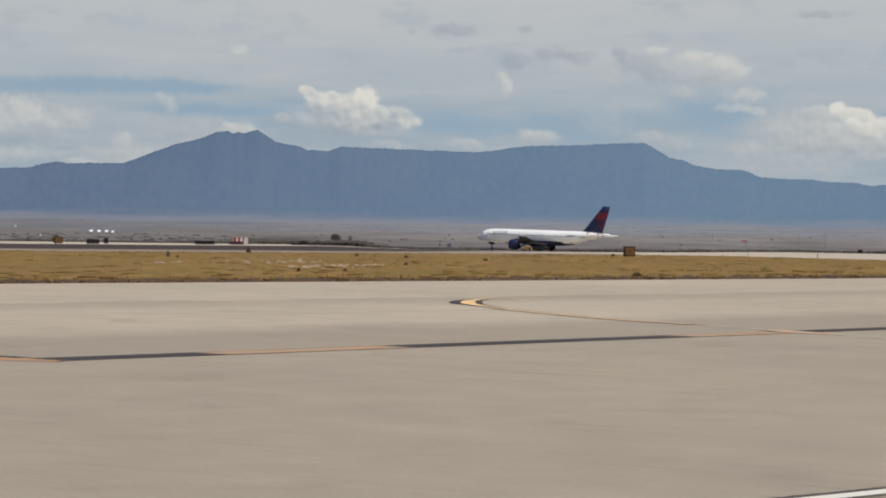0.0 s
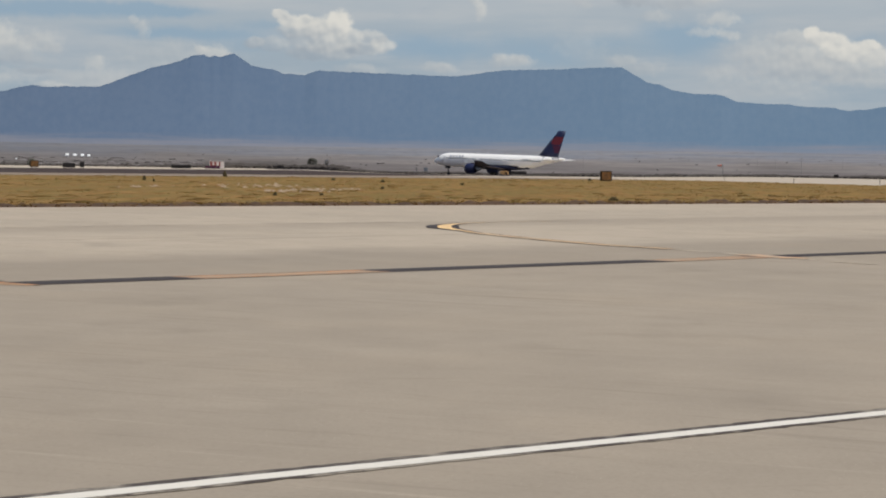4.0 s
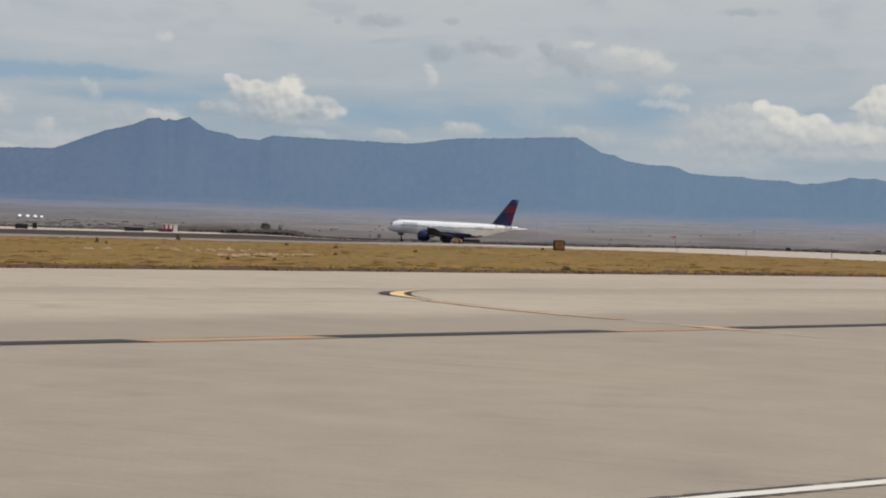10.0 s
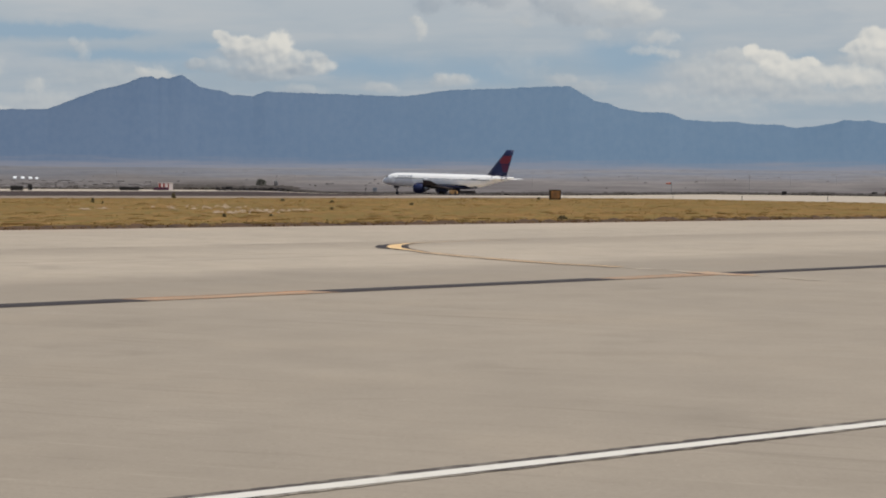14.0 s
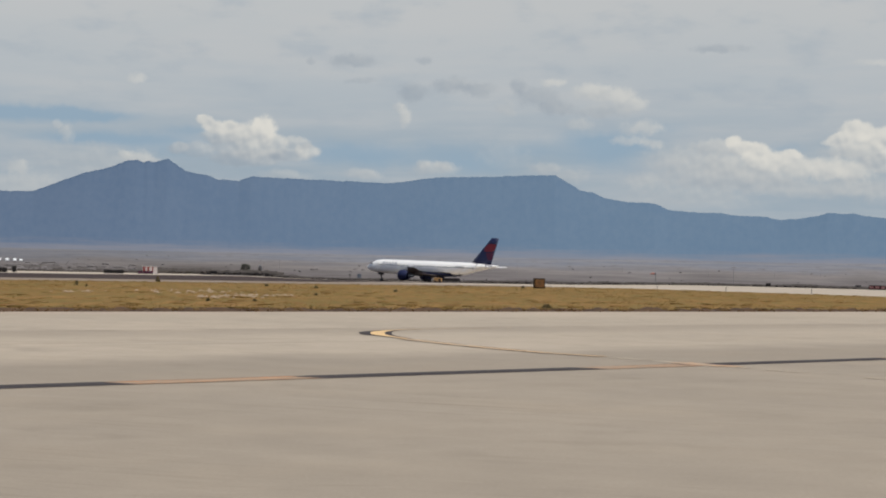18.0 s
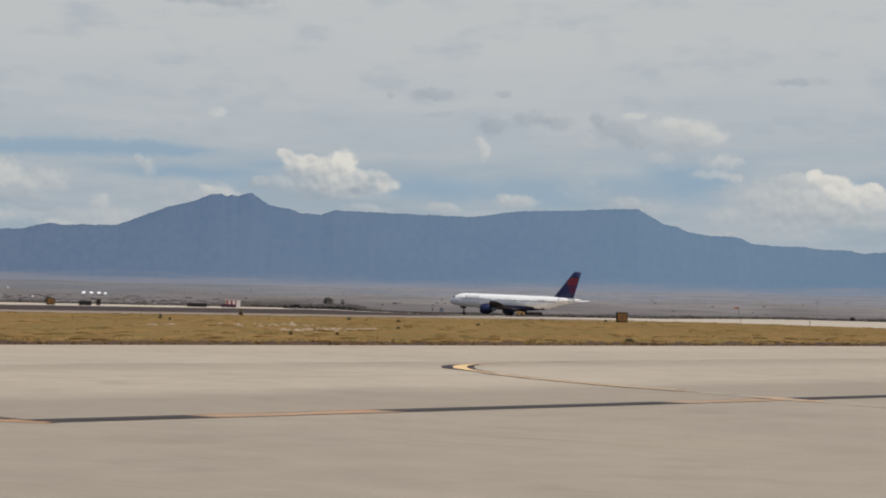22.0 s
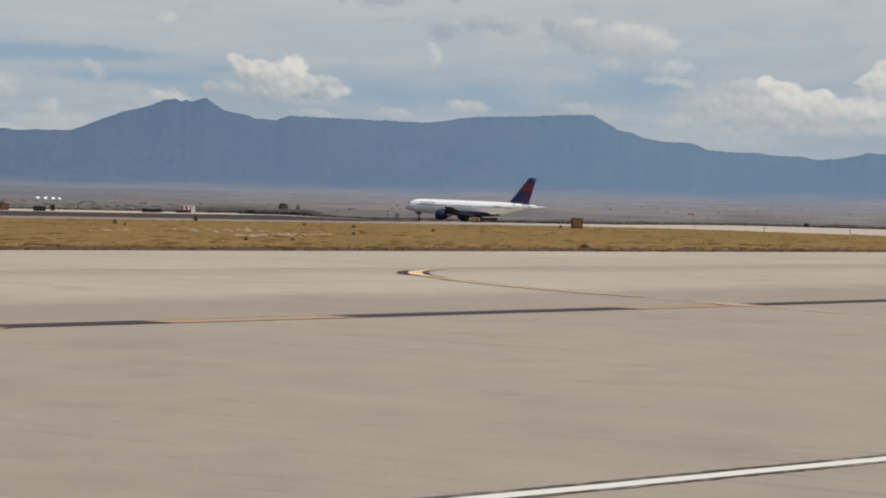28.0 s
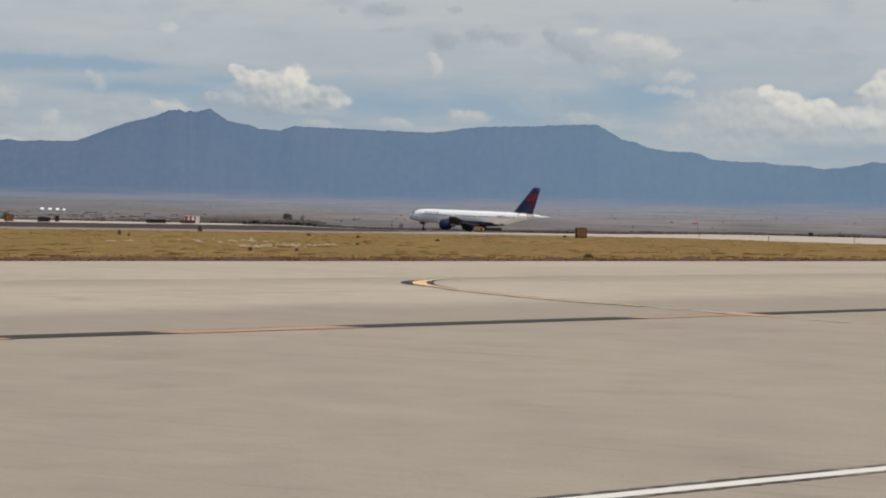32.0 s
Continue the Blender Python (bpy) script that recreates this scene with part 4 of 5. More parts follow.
def build_airliner():
    plane = thing("airliner", pose(0, 0, 0), "white twin-engine airliner with navy and red tail on the taxiway", "airplane")
    n = 32

    def ring(x, low, high, wide):
        zc, h = (low + high) / 2, (high - low) / 2
        return [(x, wide * math.cos(2 * math.pi * i / n), zc + h * math.sin(2 * math.pi * i / n)) for i in range(n)]

    hull = [(0.00, 3.45, 3.75, 0.12), (0.25, 3.15, 4.12, 0.50), (0.8, 2.88, 4.55, 0.88), (1.6, 2.62, 5.05, 1.24), (2.6, 2.43, 5.62, 1.55), (3.6, 2.32, 5.98, 1.72),
            (5.0, 2.16, 6.20, 1.84), (7.0, 2.05, 6.26, 1.88), (29.6, 2.05, 6.26, 1.88), (32.6, 2.22, 6.26, 1.85), (35.6, 2.80, 6.24, 1.68), (38.6, 3.72, 6.16, 1.38),
            (41.6, 4.45, 6.00, 0.95), (44.1, 5.02, 5.82, 0.50), (45.5, 5.28, 5.66, 0.20)]
    fuselage = part("fuselage", loft([ring(*s) for s in hull]), m_white_paint, plane, "long white fuselage", True)
    # belly fairing between the wings
    fair = [(14.0, 2.2, 2.7, 0.9), (15.5, 1.85, 3.2, 2.0), (18.0, 1.65, 3.3, 2.25), (26.0, 1.65, 3.2, 2.25), (29.0, 1.75, 2.8, 1.8), (33.1, 2.15, 2.5, 0.7)]
    part("belly_fairing", loft([ring(*s) for s in fair]), m_belly, plane, "dark navy belly fairing", True)
    # dark painted belly
    rings = []
    for x, low, high, wide, reach in ((7.0, 2.05, 6.26, 1.88, 6), (12.0, 2.05, 6.26, 1.88, 36), (20.0, 2.05, 6.26, 1.88, 60), (26.0, 2.05, 6.26, 1.88, 60),
                                      (29.6, 2.05, 6.26, 1.88, 56), (33.0, 2.30, 6.26, 1.83, 42), (36.4, 3.05, 6.23, 1.60, 6)):
        zc, h = (low + high) / 2, (high - low) / 2
        arc = [radians(270 + reach * (i / 6 - 1)) for i in range(13)]
        rings.append([(x, (wide + 0.02) * math.cos(a), zc + (h + 0.02) * math.sin(a)) for a in arc] + [(x, (wide - 0.05) * math.cos(a), zc + (h - 0.05) * math.sin(a)) for a in arc[::-1]])
    part("belly_panel", loft(rings), m_belly, fuselage, "dark navy belly panel", True)
    # grey paint on the tail cone, under the fin
    rings = []
    for x, low, high, wide, reach in ((36.4, 3.05, 6.23, 1.60, 15), (38.6, 3.72, 6.16, 1.38, 85), (41.6, 4.45, 6.00, 0.95, 150), (43.6, 4.91, 5.86, 0.59, 165)):
        zc, h = (low + high) / 2, (high - low) / 2
        arc = [radians(90 + reach * (i / 6 - 1)) for i in range(13)]
        rings.append([(x, (wide + 0.02) * math.cos(a), zc + (h + 0.02) * math.sin(a)) for a in arc] + [(x, (wide - 0.05) * math.cos(a), zc + (h - 0.05) * math.sin(a)) for a in arc[::-1]])
    part("tail_cone_panel", loft(rings), m_tail_grey, fuselage, "grey painted tail cone", True)
    # cockpit windows
    for s in (-1, 1):
        for x, y, z, turn in ((1.62, 0.42, 5.02, 18), (1.85, 0.98, 4.92, 48), (2.35, 1.36, 4.92, 68)):
            bm = box(bmesh.new(), x, s * y, z, 0.05, 0.62, 0.48, 0.02, Euler((0, radians(-38), radians(90 - turn) * s - radians(90) * s)).to_matrix().to_4x4())
            part("cockpit_window", bm, m_glass_dark, fuselage)
        bm = bmesh.new()
        for i in range(62):
            x = 5.6 + i * 0.53
            if 16.2 < x < 16.9 or 24.7 < x < 25.3:
                continue
            box(bm, x, s * 1.862, 4.62, 0.22, 0.06, 0.34)
        tagged(part("cabin_windows", bm, m_glass_dark, fuselage, "row of small dark cabin windows"), kind="stuff")
        for x in (4.9, 12.2, 28.6, 34.6):
            wide = 1.86 if x < 31 else 1.74
            part("cabin_door", box(bmesh.new(), x, s * wide, 4.2 if x < 31 else 4.45, 0.85, 0.05, 1.75, 0.02), m_white_paint, fuselage, "white cabin door")
        # airline title as plain bars
        for i in range(5):
            part("title_bar", box(bmesh.new(), 6.9 + i * 1.05, s * 1.735, 5.28, 0.72, 0.05, 0.62, 0.0, Euler((radians(-24) * -s, 0, 0)).to_matrix().to_4x4()),
                 m_title, fuselage)
        part("registration_bar", box(bmesh.new(), 33.0, s * 1.80, 4.95, 2.2, 0.05, 0.3), m_title, fuselage)

    def surface(name, stations, material, label, thick=0.11):
        """A wing-like skin: stations of leading edge x, chord, y, z, and droop in degrees."""
        rings = []
        for x, chord, y, z, droop in stations:
            shape = [(0, 0), (0.05, 0.35), (0.25, 0.55), (0.6, 0.38), (1, 0.02), (0.6, -0.28), (0.25, -0.42), (0.05, -0.28)]
            d = radians(droop)
            rings.append([(x + chord * (u * math.cos(d) + w * thick * math.sin(d)), y, z + chord * (w * thick * math.cos(d) - u * math.sin(d))) for u, w in shape])
        return part(name, loft(rings), material, plane, label, False)

    for s in (-1, 1):
        surface("wing", [(15.2, 9.2, s * 1.6, 2.38, 2.5), (18.3, 6.6, s * 7.0, 2.75, 2.0), (22.5, 4.3, s * 13.5, 3.45, 1.0), (25.4, 2.6, s * 19.0, 4.30, 0.0)],
                m_wing_grey, "swept grey wing")
        flaps = ((2.2, 24.2, 2.5, 7.0, 24.5, 2.1), (7.2, 24.5, 2.0, 13.4, 25.35, 1.5))
        for y0, x0, c0, y1, x1, c1 in flaps:
            z0, z1 = 2.10 + (y0 - 1.6) * 0.065, 2.10 + (y1 - 1.6) * 0.065
            surface("flap", [(x0, c0, s * y0, z0, 9), (x1, c1, s * y1, z1 + 0.12, 9)], m_wing_grey, "slightly lowered grey flap", 0.09)
        for y in (4.6, 9.2, 12.2):
            z = 1.9 + (y - 1.6) * 0.065
            x = 23.2 + (y - 4.6) * 0.12
            bm = lathe([(0, 0.05), (0.6, 0.22), (2.0, 0.26), (3.2, 0.16), (3.9, 0.03)], "x", (x, s * y, z), 10)
            part("flap_fairing", bm, m_wing_grey, plane)
        # engine
        ex, ey, ez = 15.3, s * 6.45, 1.80
        nac = part("engine_nacelle", lathe([(0.25, 1.04), (0.0, 1.18), (0.25, 1.40), (0.9, 1.58), (2.0, 1.54), (3.0, 1.30), (3.6, 1.0), (3.5, 0.86), (2.8, 0.75)], "x", (ex, ey, ez)),
                   m_navy, plane, "navy engine cowling", True)
        part("inlet_lip", lathe([(0.22, 1.06), (0.02, 1.13), (-0.03, 1.19), (0.06, 1.26), (0.2, 1.29)], "x", (ex, ey, ez)), m_alloy, nac, "bare metal inlet lip", True)
        part("fan", lathe([(0.55, 1.03), (0.6, 1.03), (0.5, 0.3), (0.15, 0.02)], "x", (ex, ey, ez), 24), m_sign_dark, nac)
        part("exhaust_cone", lathe([(3.0, 0.74), (4.3, 0.62), (4.9, 0.5), (5.6, 0.06)], "x", (ex, ey, ez)), m_alloy, nac, "bare metal exhaust", True)
        part("pylon", loft([[(ex + 1.2, ey - 0.18, ez + 1.3), (ex + 1.2, ey + 0.18, ez + 1.3), (ex + 1.9, ey + 0.18, ez + 1.75), (ex + 1.9, ey - 0.18, ez + 1.75)],
                            [(ex + 6.8, ey - 0.12, ez + 0.75), (ex + 6.8, ey + 0.12, ez + 0.75), (ex + 6.8, ey + 0.12, ez + 1.5), (ex + 6.8, ey - 0.12, ez + 1.5)]]),
             m_wing_grey, plane)
        surface("stabiliser", [(38.2, 4.7, s * 0.7, 4.95, 0), (42.9, 2.0, s * 7.2, 5.25, 0)], m_white_paint, "white tail stabiliser")

    # fin: navy with red shapes
    def fin_x(z, f):
        k = (z - 6.0) / 7.56
        return (36.2 + 6.5 * k) * (1 - f) + (43.0 + 2.3 * k) * f

    def fin_skin(z0, z1, f0, f1, half, bow=0.0):
        rings = []
        for z in np.linspace(z0, z1, 6):
            a, b = fin_x(z, f0), fin_x(z, f1)
            t = half * (1.15 - 0.06 * (z - 6.0))
            rings.append([(a, 0, z), (a + (b - a) * 0.2, -t, z), (a + (b - a) * 0.6, -t * 0.8, z), (b, -0.02 - bow, z), (b, 0.02 + bow, z),
                          (a + (b - a) * 0.6, t * 0.8, z), (a + (b - a) * 0.2, t, z)])
        return loft(rings)

    fin = part("fin", fin_skin(5.9, 13.80, 0.0, 1.0, 0.36), m_navy, plane, "navy tail fin", True)

    def fin_paint(s, rows):
        """A painted area laid over the fin: rows of height, first and last share of the chord."""
        bm = bmesh.new()
        grid = []
        for z, f0, f1 in rows:
            t = 0.36 * (1.15 - 0.06 * (z - 6.0))
            line = []
            for i in range(9):
                f = f0 + (f1 - f0) * i / 8
                y = float(np.interp(f, (0, 0.2, 0.6, 1), (0, t, 0.8 * t, 0.02)))
                line.append((bm.verts.new((fin_x(z, f), s * (y + 0.035), z)), bm.verts.new((fin_x(z, f), s * (y - 0.01), z))))
            grid.append(line)
        for a, b in zip(grid, grid[1:]):
            for i in range(8):
                bm.faces.new((a[i][0], a[i + 1][0], b[i + 1][0], b[i][0]))
        return bm

    for s in (-1, 1):
        part("red_shape", fin_paint(s, [(12.0, 0.20, 0.97), (11.4, 0.13, 0.97), (10.6, 0.10, 0.97), (10.1, 0.22, 0.93), (9.7, 0.40, 0.85)]), m_red_paint, fin, "red painted shape")
        part("dark_red_shape", fin_paint(s, [(9.45, 0.42, 0.95), (8.8, 0.55, 0.97), (8.0, 0.66, 0.97), (7.2, 0.78, 0.97)]), m_dark_red, fin, "dark red painted shape")

    # wheels turn as the airliner rolls
    wheels = []

    def wheel(x, y, r, wide, drop=0.0):
        bm = lathe([(-wide / 2, r * 0.62), (-wide / 2, r * 0.9), (-wide * 0.3, r), (wide * 0.3, r), (wide / 2, r * 0.9), (wide / 2, r * 0.62)], "y", (0, 0, 0), 20)
        w = part("wheel", bm, m_tyre, plane, "", True)
        part("wheel_hub", lathe([(-wide * 0.42, r * 0.25), (-wide * 0.36, r * 0.6), (wide * 0.36, r * 0.6), (wide * 0.42, r * 0.25)], "y", (0, 0, 0), 12), m_alloy, w)
        wheels.append((w, x, y, r, drop))

    drop = (MAIN_GEAR - 5.2) * math.tan(radians(NOSE_UP))
    for y in (-0.3, 0.3):
        wheel(5.2, y, 0.40, 0.26, drop)
    part("nose_gear_leg", rod(rod(bmesh.new(), (5.2, 0, 0.4 - drop), (4.95, 0, 2.6), 0.20), (5.2, -0.3, 0.4 - drop), (5.2, 0.3, 0.4 - drop), 0.08), m_gear, plane, "dark nose gear leg")
    for y in (-0.42, 0.42):
        part("gear_door", box(bmesh.new(), 4.9, y, 1.95, 1.5, 0.04, 0.75), m_gear, plane)
    for s in (-1, 1):
        for dx in (-0.57, 0.57):
            for dy in (-0.43, 0.43):
                wheel(23.5 + dx, s * 3.66 + dy, 0.52, 0.38)
        bm = rod(bmesh.new(), (23.5, s * 3.66, 0.52), (23.3, s * 3.5, 2.8), 0.17)
        rod(bm, (22.9, s * 3.66, 0.52), (24.1, s * 3.66, 0.52), 0.11)
        for dx in (-0.57, 0.57):
            rod(bm, (23.5 + dx, s * 3.66 - 0.45, 0.52), (23.5 + dx, s * 3.66 + 0.45, 0.52), 0.08)
        rod(bm, (23.45, s * 3.6, 1.3), (23.2, s * 1.9, 2.4), 0.09)
        part("main_gear_leg", bm, m_gear, plane, "dark main gear leg")
        part("gear_door", box(bmesh.new(), 23.4, s * 4.15, 1.70, 2.9, 0.05, 2.0, 0.02), m_navy, plane)
    return plane, wheels


airliner, airliner_wheels = build_airliner()
HEADING = -32.5
REST = (7.32, 766.0)     # where the nose comes to rest
# seconds, metres still to roll
ROLL = [(0, 7.3), (0.5, 5.85), (1, 4.5), (1.5, 3.25), (2, 2.4), (2.5, 1.7), (3, 1.0), (3.5, 0.45), (4, 0.15), (4.5, 0.0), (32, 0.0)]


def to_go(t):
    for (t0, s0), (t1, s1) in zip(ROLL, ROLL[1:]):
        if t <= t1:
            return s0 + (s1 - s0) * (t - t0) / (t1 - t0)
    return 0.0


# ---- airfield furniture ----
def guidance_sign(name, m, wide, tall, faces, label, depth=0.28, bars=0, group="airfield signs", legs=2, leg=0.25):
    """A boxed sign on short legs: casing, one face a module, legs, footing."""
    sign = thing(name, m, label, "sign", group)
    z = leg + (tall - leg) / 2
    h = tall - leg
    part("casing", box(bmesh.new(), 0, 0, z, wide, depth, h, 0.03), m_sign_dark if faces is not m_sign_amber else m_sign_brown, sign)
    k = max(1, round(wide / 1.2)) if faces is not m_sign_amber else 1
    for i in range(k):
        x = -wide / 2 + wide * (i + 0.5) / k
        f = part("face", box(bmesh.new(), x, -depth / 2 - 0.012, z, wide / k - 0.30, 0.03, h - 0.34, 0.008), faces, sign)
        for b in range(bars):
            part("bar", box(bmesh.new(), x - 0.18 + 0.36 * b, -depth / 2 - 0.032, z, 0.16, 0.012, h * 0.42), m_sign_letter, f, "pale bar of lettering")
    for i in range(legs):
        x = -wide / 2 + wide * (i + 0.5) / legs
        part("leg", rod(bmesh.new(), (x, 0, 0.0), (x, 0, leg + 0.02), 0.05), m_post, sign)
    part("footing", box(bmesh.new(), 0, 0, 0.02, wide + 0.3, depth + 0.4, 0.06, 0.01), m_slab, sign)
    return sign


def face_eye(turn, far, yaw=0.0, z=0.0):
    p = polar(turn, far)
    return pose(p.x, p.y, z - hollow(p.x, p.y), 0, 0, -turn + yaw)


def build_signs():
    guidance_sign("guidance_sign", face_eye(6.78, 212, 18), 1.44, 1.40, m_sign_amber, "weathered amber airfield sign in a brown casing", 0.5, leg=0.12)
    guidance_sign("guidance_sign", face_eye(-12.76, 432, 10), 2.15, 1.90, m_sign_amber, "small amber airfield sign beside the asphalt", 0.4)
    guidance_sign("guidance_sign", face_eye(-11.62, 452), 3.35, 1.40, m_sign_dark, "low black sign seen from its unlit side", 0.3, legs=4, leg=0.15)
    guidance_sign("guidance_sign", face_eye(-11.18, 459), 1.15, 1.75, m_sign_dark, "narrow upright black sign", 0.4)
    guidance_sign("guidance_sign", face_eye(-7.86, 518), 6.0, 1.30, m_sign_dark, "long low black sign on short legs", 0.3, legs=6, leg=0.15)
    guidance_sign("guidance_sign", face_eye(-6.79, 542), 4.8, 1.10, m_dark_red, "low dark red sign before the striped shelter", 0.3, legs=5, leg=0.15)
    guidance_sign("guidance_sign", face_eye(-4.46, 690), 2.6, 1.45, m_sign_dark, "dark sign standing by the scrub", 0.5)
    guidance_sign("guidance_sign", face_eye(14.5, 436), 1.2, 1.08, m_sign_dark, "small dark box sign by the bleached runway", 0.5)
    guidance_sign("guidance_sign", face_eye(17.42, 560), 1.9, 0.85, m_sign_dark, "small dark sign behind the runway", 0.4)
    guidance_sign("guidance_sign", face_eye(18.03, 398), 3.95, 1.10, m_sign_red, "dark red mandatory sign with pale bars", 0.3, bars=2, legs=4, leg=0.15)
    # a low black bar, built like the signs, beside the airliner
    guidance_sign("guidance_sign", face_eye(3.73, 472), 5.2, 1.35, m_sign_dark, "long low black bar on legs beside the airliner", 0.3, legs=6, leg=0.55)


def build_shelter():
    m = face_eye(-6.64, 605)
    hut = thing("equipment_shelter", m, "small equipment shelter painted in red and white stripes", "shelter")
    part("wall", box(bmesh.new(), 0, 0, 1.35, 5.3, 2.6, 2.5, 0.03), m_shelter_white, hut, "white wall")
    for x, w in ((-2.1, 0.9), (-0.6, 0.75), (0.95, 0.45)):
        part("stripe", box(bmesh.new(), x, -1.33, 1.5, w, 0.05, 2.1), m_shelter_red, hut, "red painted stripe")
    part("stripe", box(bmesh.new(), -1.3, -1.335, 0.75, 2.6, 0.05, 0.7), m_shelter_red, hut, "low red band")
    part("door", box(bmesh.new(), 1.75, -1.335, 1.15, 0.9, 0.06, 2.0, 0.01), m_shelter_white, hut)
    part("roof", box(bmesh.new(), 0, 0, 2.66, 5.6, 2.9, 0.14, 0.03), m_shelter_white, hut, "thin white roof")
    part("footing", box(bmesh.new(), 0, 0, 0.02, 5.9, 3.1, 0.12), m_slab, hut)


def build_cart():
    """The low yellow ground unit under the airliner's wing root."""
    m = face_eye(3.28, 470, -8)
    cart = thing("ground_unit", m, "low yellow ground power cart on the asphalt", "cart")
    part("body", box(bmesh.new(), 0, 0, 0.82, 2.3, 1.3, 0.9, 0.06), m_yellow_gear, cart)
    part("hood", box(bmesh.new(), -0.3, 0, 1.36, 1.4, 1.2, 0.22, 0.05), m_yellow_gear, cart)
    part("panel", box(bmesh.new(), 0.6, -0.66, 0.85, 0.6, 0.03, 0.5), m_sign_dark, cart)
    for x in (-0.75, 0.75):
        for y in (-0.6, 0.6):
            part("wheel", lathe([(-0.1, 0.2), (-0.1, 0.3), (0.1, 0.3), (0.1, 0.2)], "y", (x, y, 0.3), 14), m_tyre, cart)
    part("tow_bar", rod(bmesh.new(), (-1.1, 0, 0.5), (-2.2, 0, 0.35), 0.05), m_post, cart)


def build_windsock():
    p = polar(10.74, 520)
    sock = thing("windsock", pose(p.x, p.y, -hollow(p.x, p.y), 0, 0, -10.7), "faded orange windsock blowing from a thin steel pole", "windsock")
    part("pole", rod(rod(bmesh.new(), (0, 0, 0), (0, 0, 2.0), 0.09), (0, 0, 2.0), (0, 0, 3.75), 0.06), m_post, sock)
    part("hoop", lathe([(-0.12, 0.30), (-0.16, 0.34), (-0.22, 0.30)], "x", (0, 0, 3.35), 16), m_post, sock)
    cloth = [(-0.2, 0.30), (-0.6, 0.27), (-1.1, 0.22), (-1.5, 0.16), (-1.75, 0.10)]
    bm = loft([[(s, r * math.cos(2 * math.pi * i / 14), 3.35 + 0.10 * (s + 0.2) * 0.6 + r * math.sin(2 * math.pi * i / 14)) for i in range(14)] for s, r in cloth])
    part("cloth", bm, m_orange_cloth, sock, "faded orange cloth", True)
    part("footing", box(bmesh.new(), 0, 0, 0.03, 0.8, 0.8, 0.1), m_slab, sock)


def build_markers():
    first = None
    for turn, far, tall in ((10.80, 300, 0.62), (13.11, 241, 0.64), (15.92, 232, 0.45), (8.10, 360, 0.8), (18.6, 215, 0.6), (6.4, 420, 0.7)):
        p = polar(turn, far)
        if first is None:
            first = thing("edge_marker", pose(p.x, p.y, 0), "slim grey edge marker post beside the bleached runway", "marker post", "edge markers")
            part("post", rod(bmesh.new(), (0, 0, 0), (0, 0, 0.5), 0.05, 0.045), m_post, first)
            part("cap", lathe([(0.48, 0.03), (0.5, 0.075), (0.6, 0.075), (0.63, 0.03)], "z", (0, 0, 0), 12), m_sign_dark, first, "dark cap")
            part("base", lathe([(0, 0.14), (0.05, 0.13), (0.06, 0.05)], "z", (0, 0, 0), 12), m_slab, first)
        else:
            copy_thing(first, pose(p.x, p.y, 0))
    pole = None
    for turn, far, tall in ((13.35, 640, 6.8), (12.5, 1250, 9), (9.6, 1500, 9), (14.7, 1300, 9), (16.2, 1350, 9), (11.9, 1350, 9), (-2.84, 900, 6.5), (-2.2, 1150, 8),
                            (-9.9, 1700, 9), (-8.3, 1650, 9), (6.0, 1100, 7.5)):
        p = polar(turn, far)
        z = land(far) - hollow(p.x, p.y) - 0.1
        if pole is None:
            pole = thing("utility_pole", pose(p.x, p.y, z), "thin grey timber utility pole on the plain", "utility pole", "utility poles")
            part("pole", rod(bmesh.new(), (0, 0, 0), (0, 0, 7.2), 0.10, 0.07), m_timber, pole)
            part("cross_arm", box(bmesh.new(), 0, 0, 6.6, 2.0, 0.14, 0.16), m_timber, pole)
        else:
            copy_thing(pole, pose(p.x, p.y, z, 0, 0, turn * 7))


def hangar(turn, far, k, z, group):
    """A low hangar whose long white roof slopes toward the airfield."""
    p = polar(turn, far)
    hut = thing("white_hangar", pose(p.x, p.y, land(far) + z, 0, 0, -turn), "bright white low hangar far out on the plain", "hangar", group)
    part("wall", box(bmesh.new(), 0, 1.5 * k, 0.45 * k, 3.4 * k, 4.0 * k, 1.3 * k, 0.03), m_hangar_white, hut)
    bm = loft([[(x * k, -1.2 * k, 0.55 * k), (x * k, -1.2 * k, 0.75 * k), (x * k, 2.2 * k, 2.7 * k), (x * k, 4.2 * k, 1.2 * k), (x * k, 2.2 * k, 2.4 * k)] for x in (-1.9, 1.9)])
    part("roof", bm, m_hangar_white, hut, "sunlit white sloping roof")
    part("door", box(bmesh.new(), 0, -0.53 * k, 0.3 * k, 2.4 * k, 0.06 * k, 0.9 * k), m_hangar_white, hut)


def build_sheds():
    for i, turn in enumerate((-11.68, -11.42, -11.17, -10.96)):
        hangar(turn, 1400 + i * 6, 0.72 if i < 3 else 0.62, 0.9 - 0.15 * i, "row of white hangars")
    hangar(-14.17, 1850, 0.40, 0.3, "scattered far hangars")
    hangar(-13.35, 1150, 0.28, 0.3, "scattered far hangars")


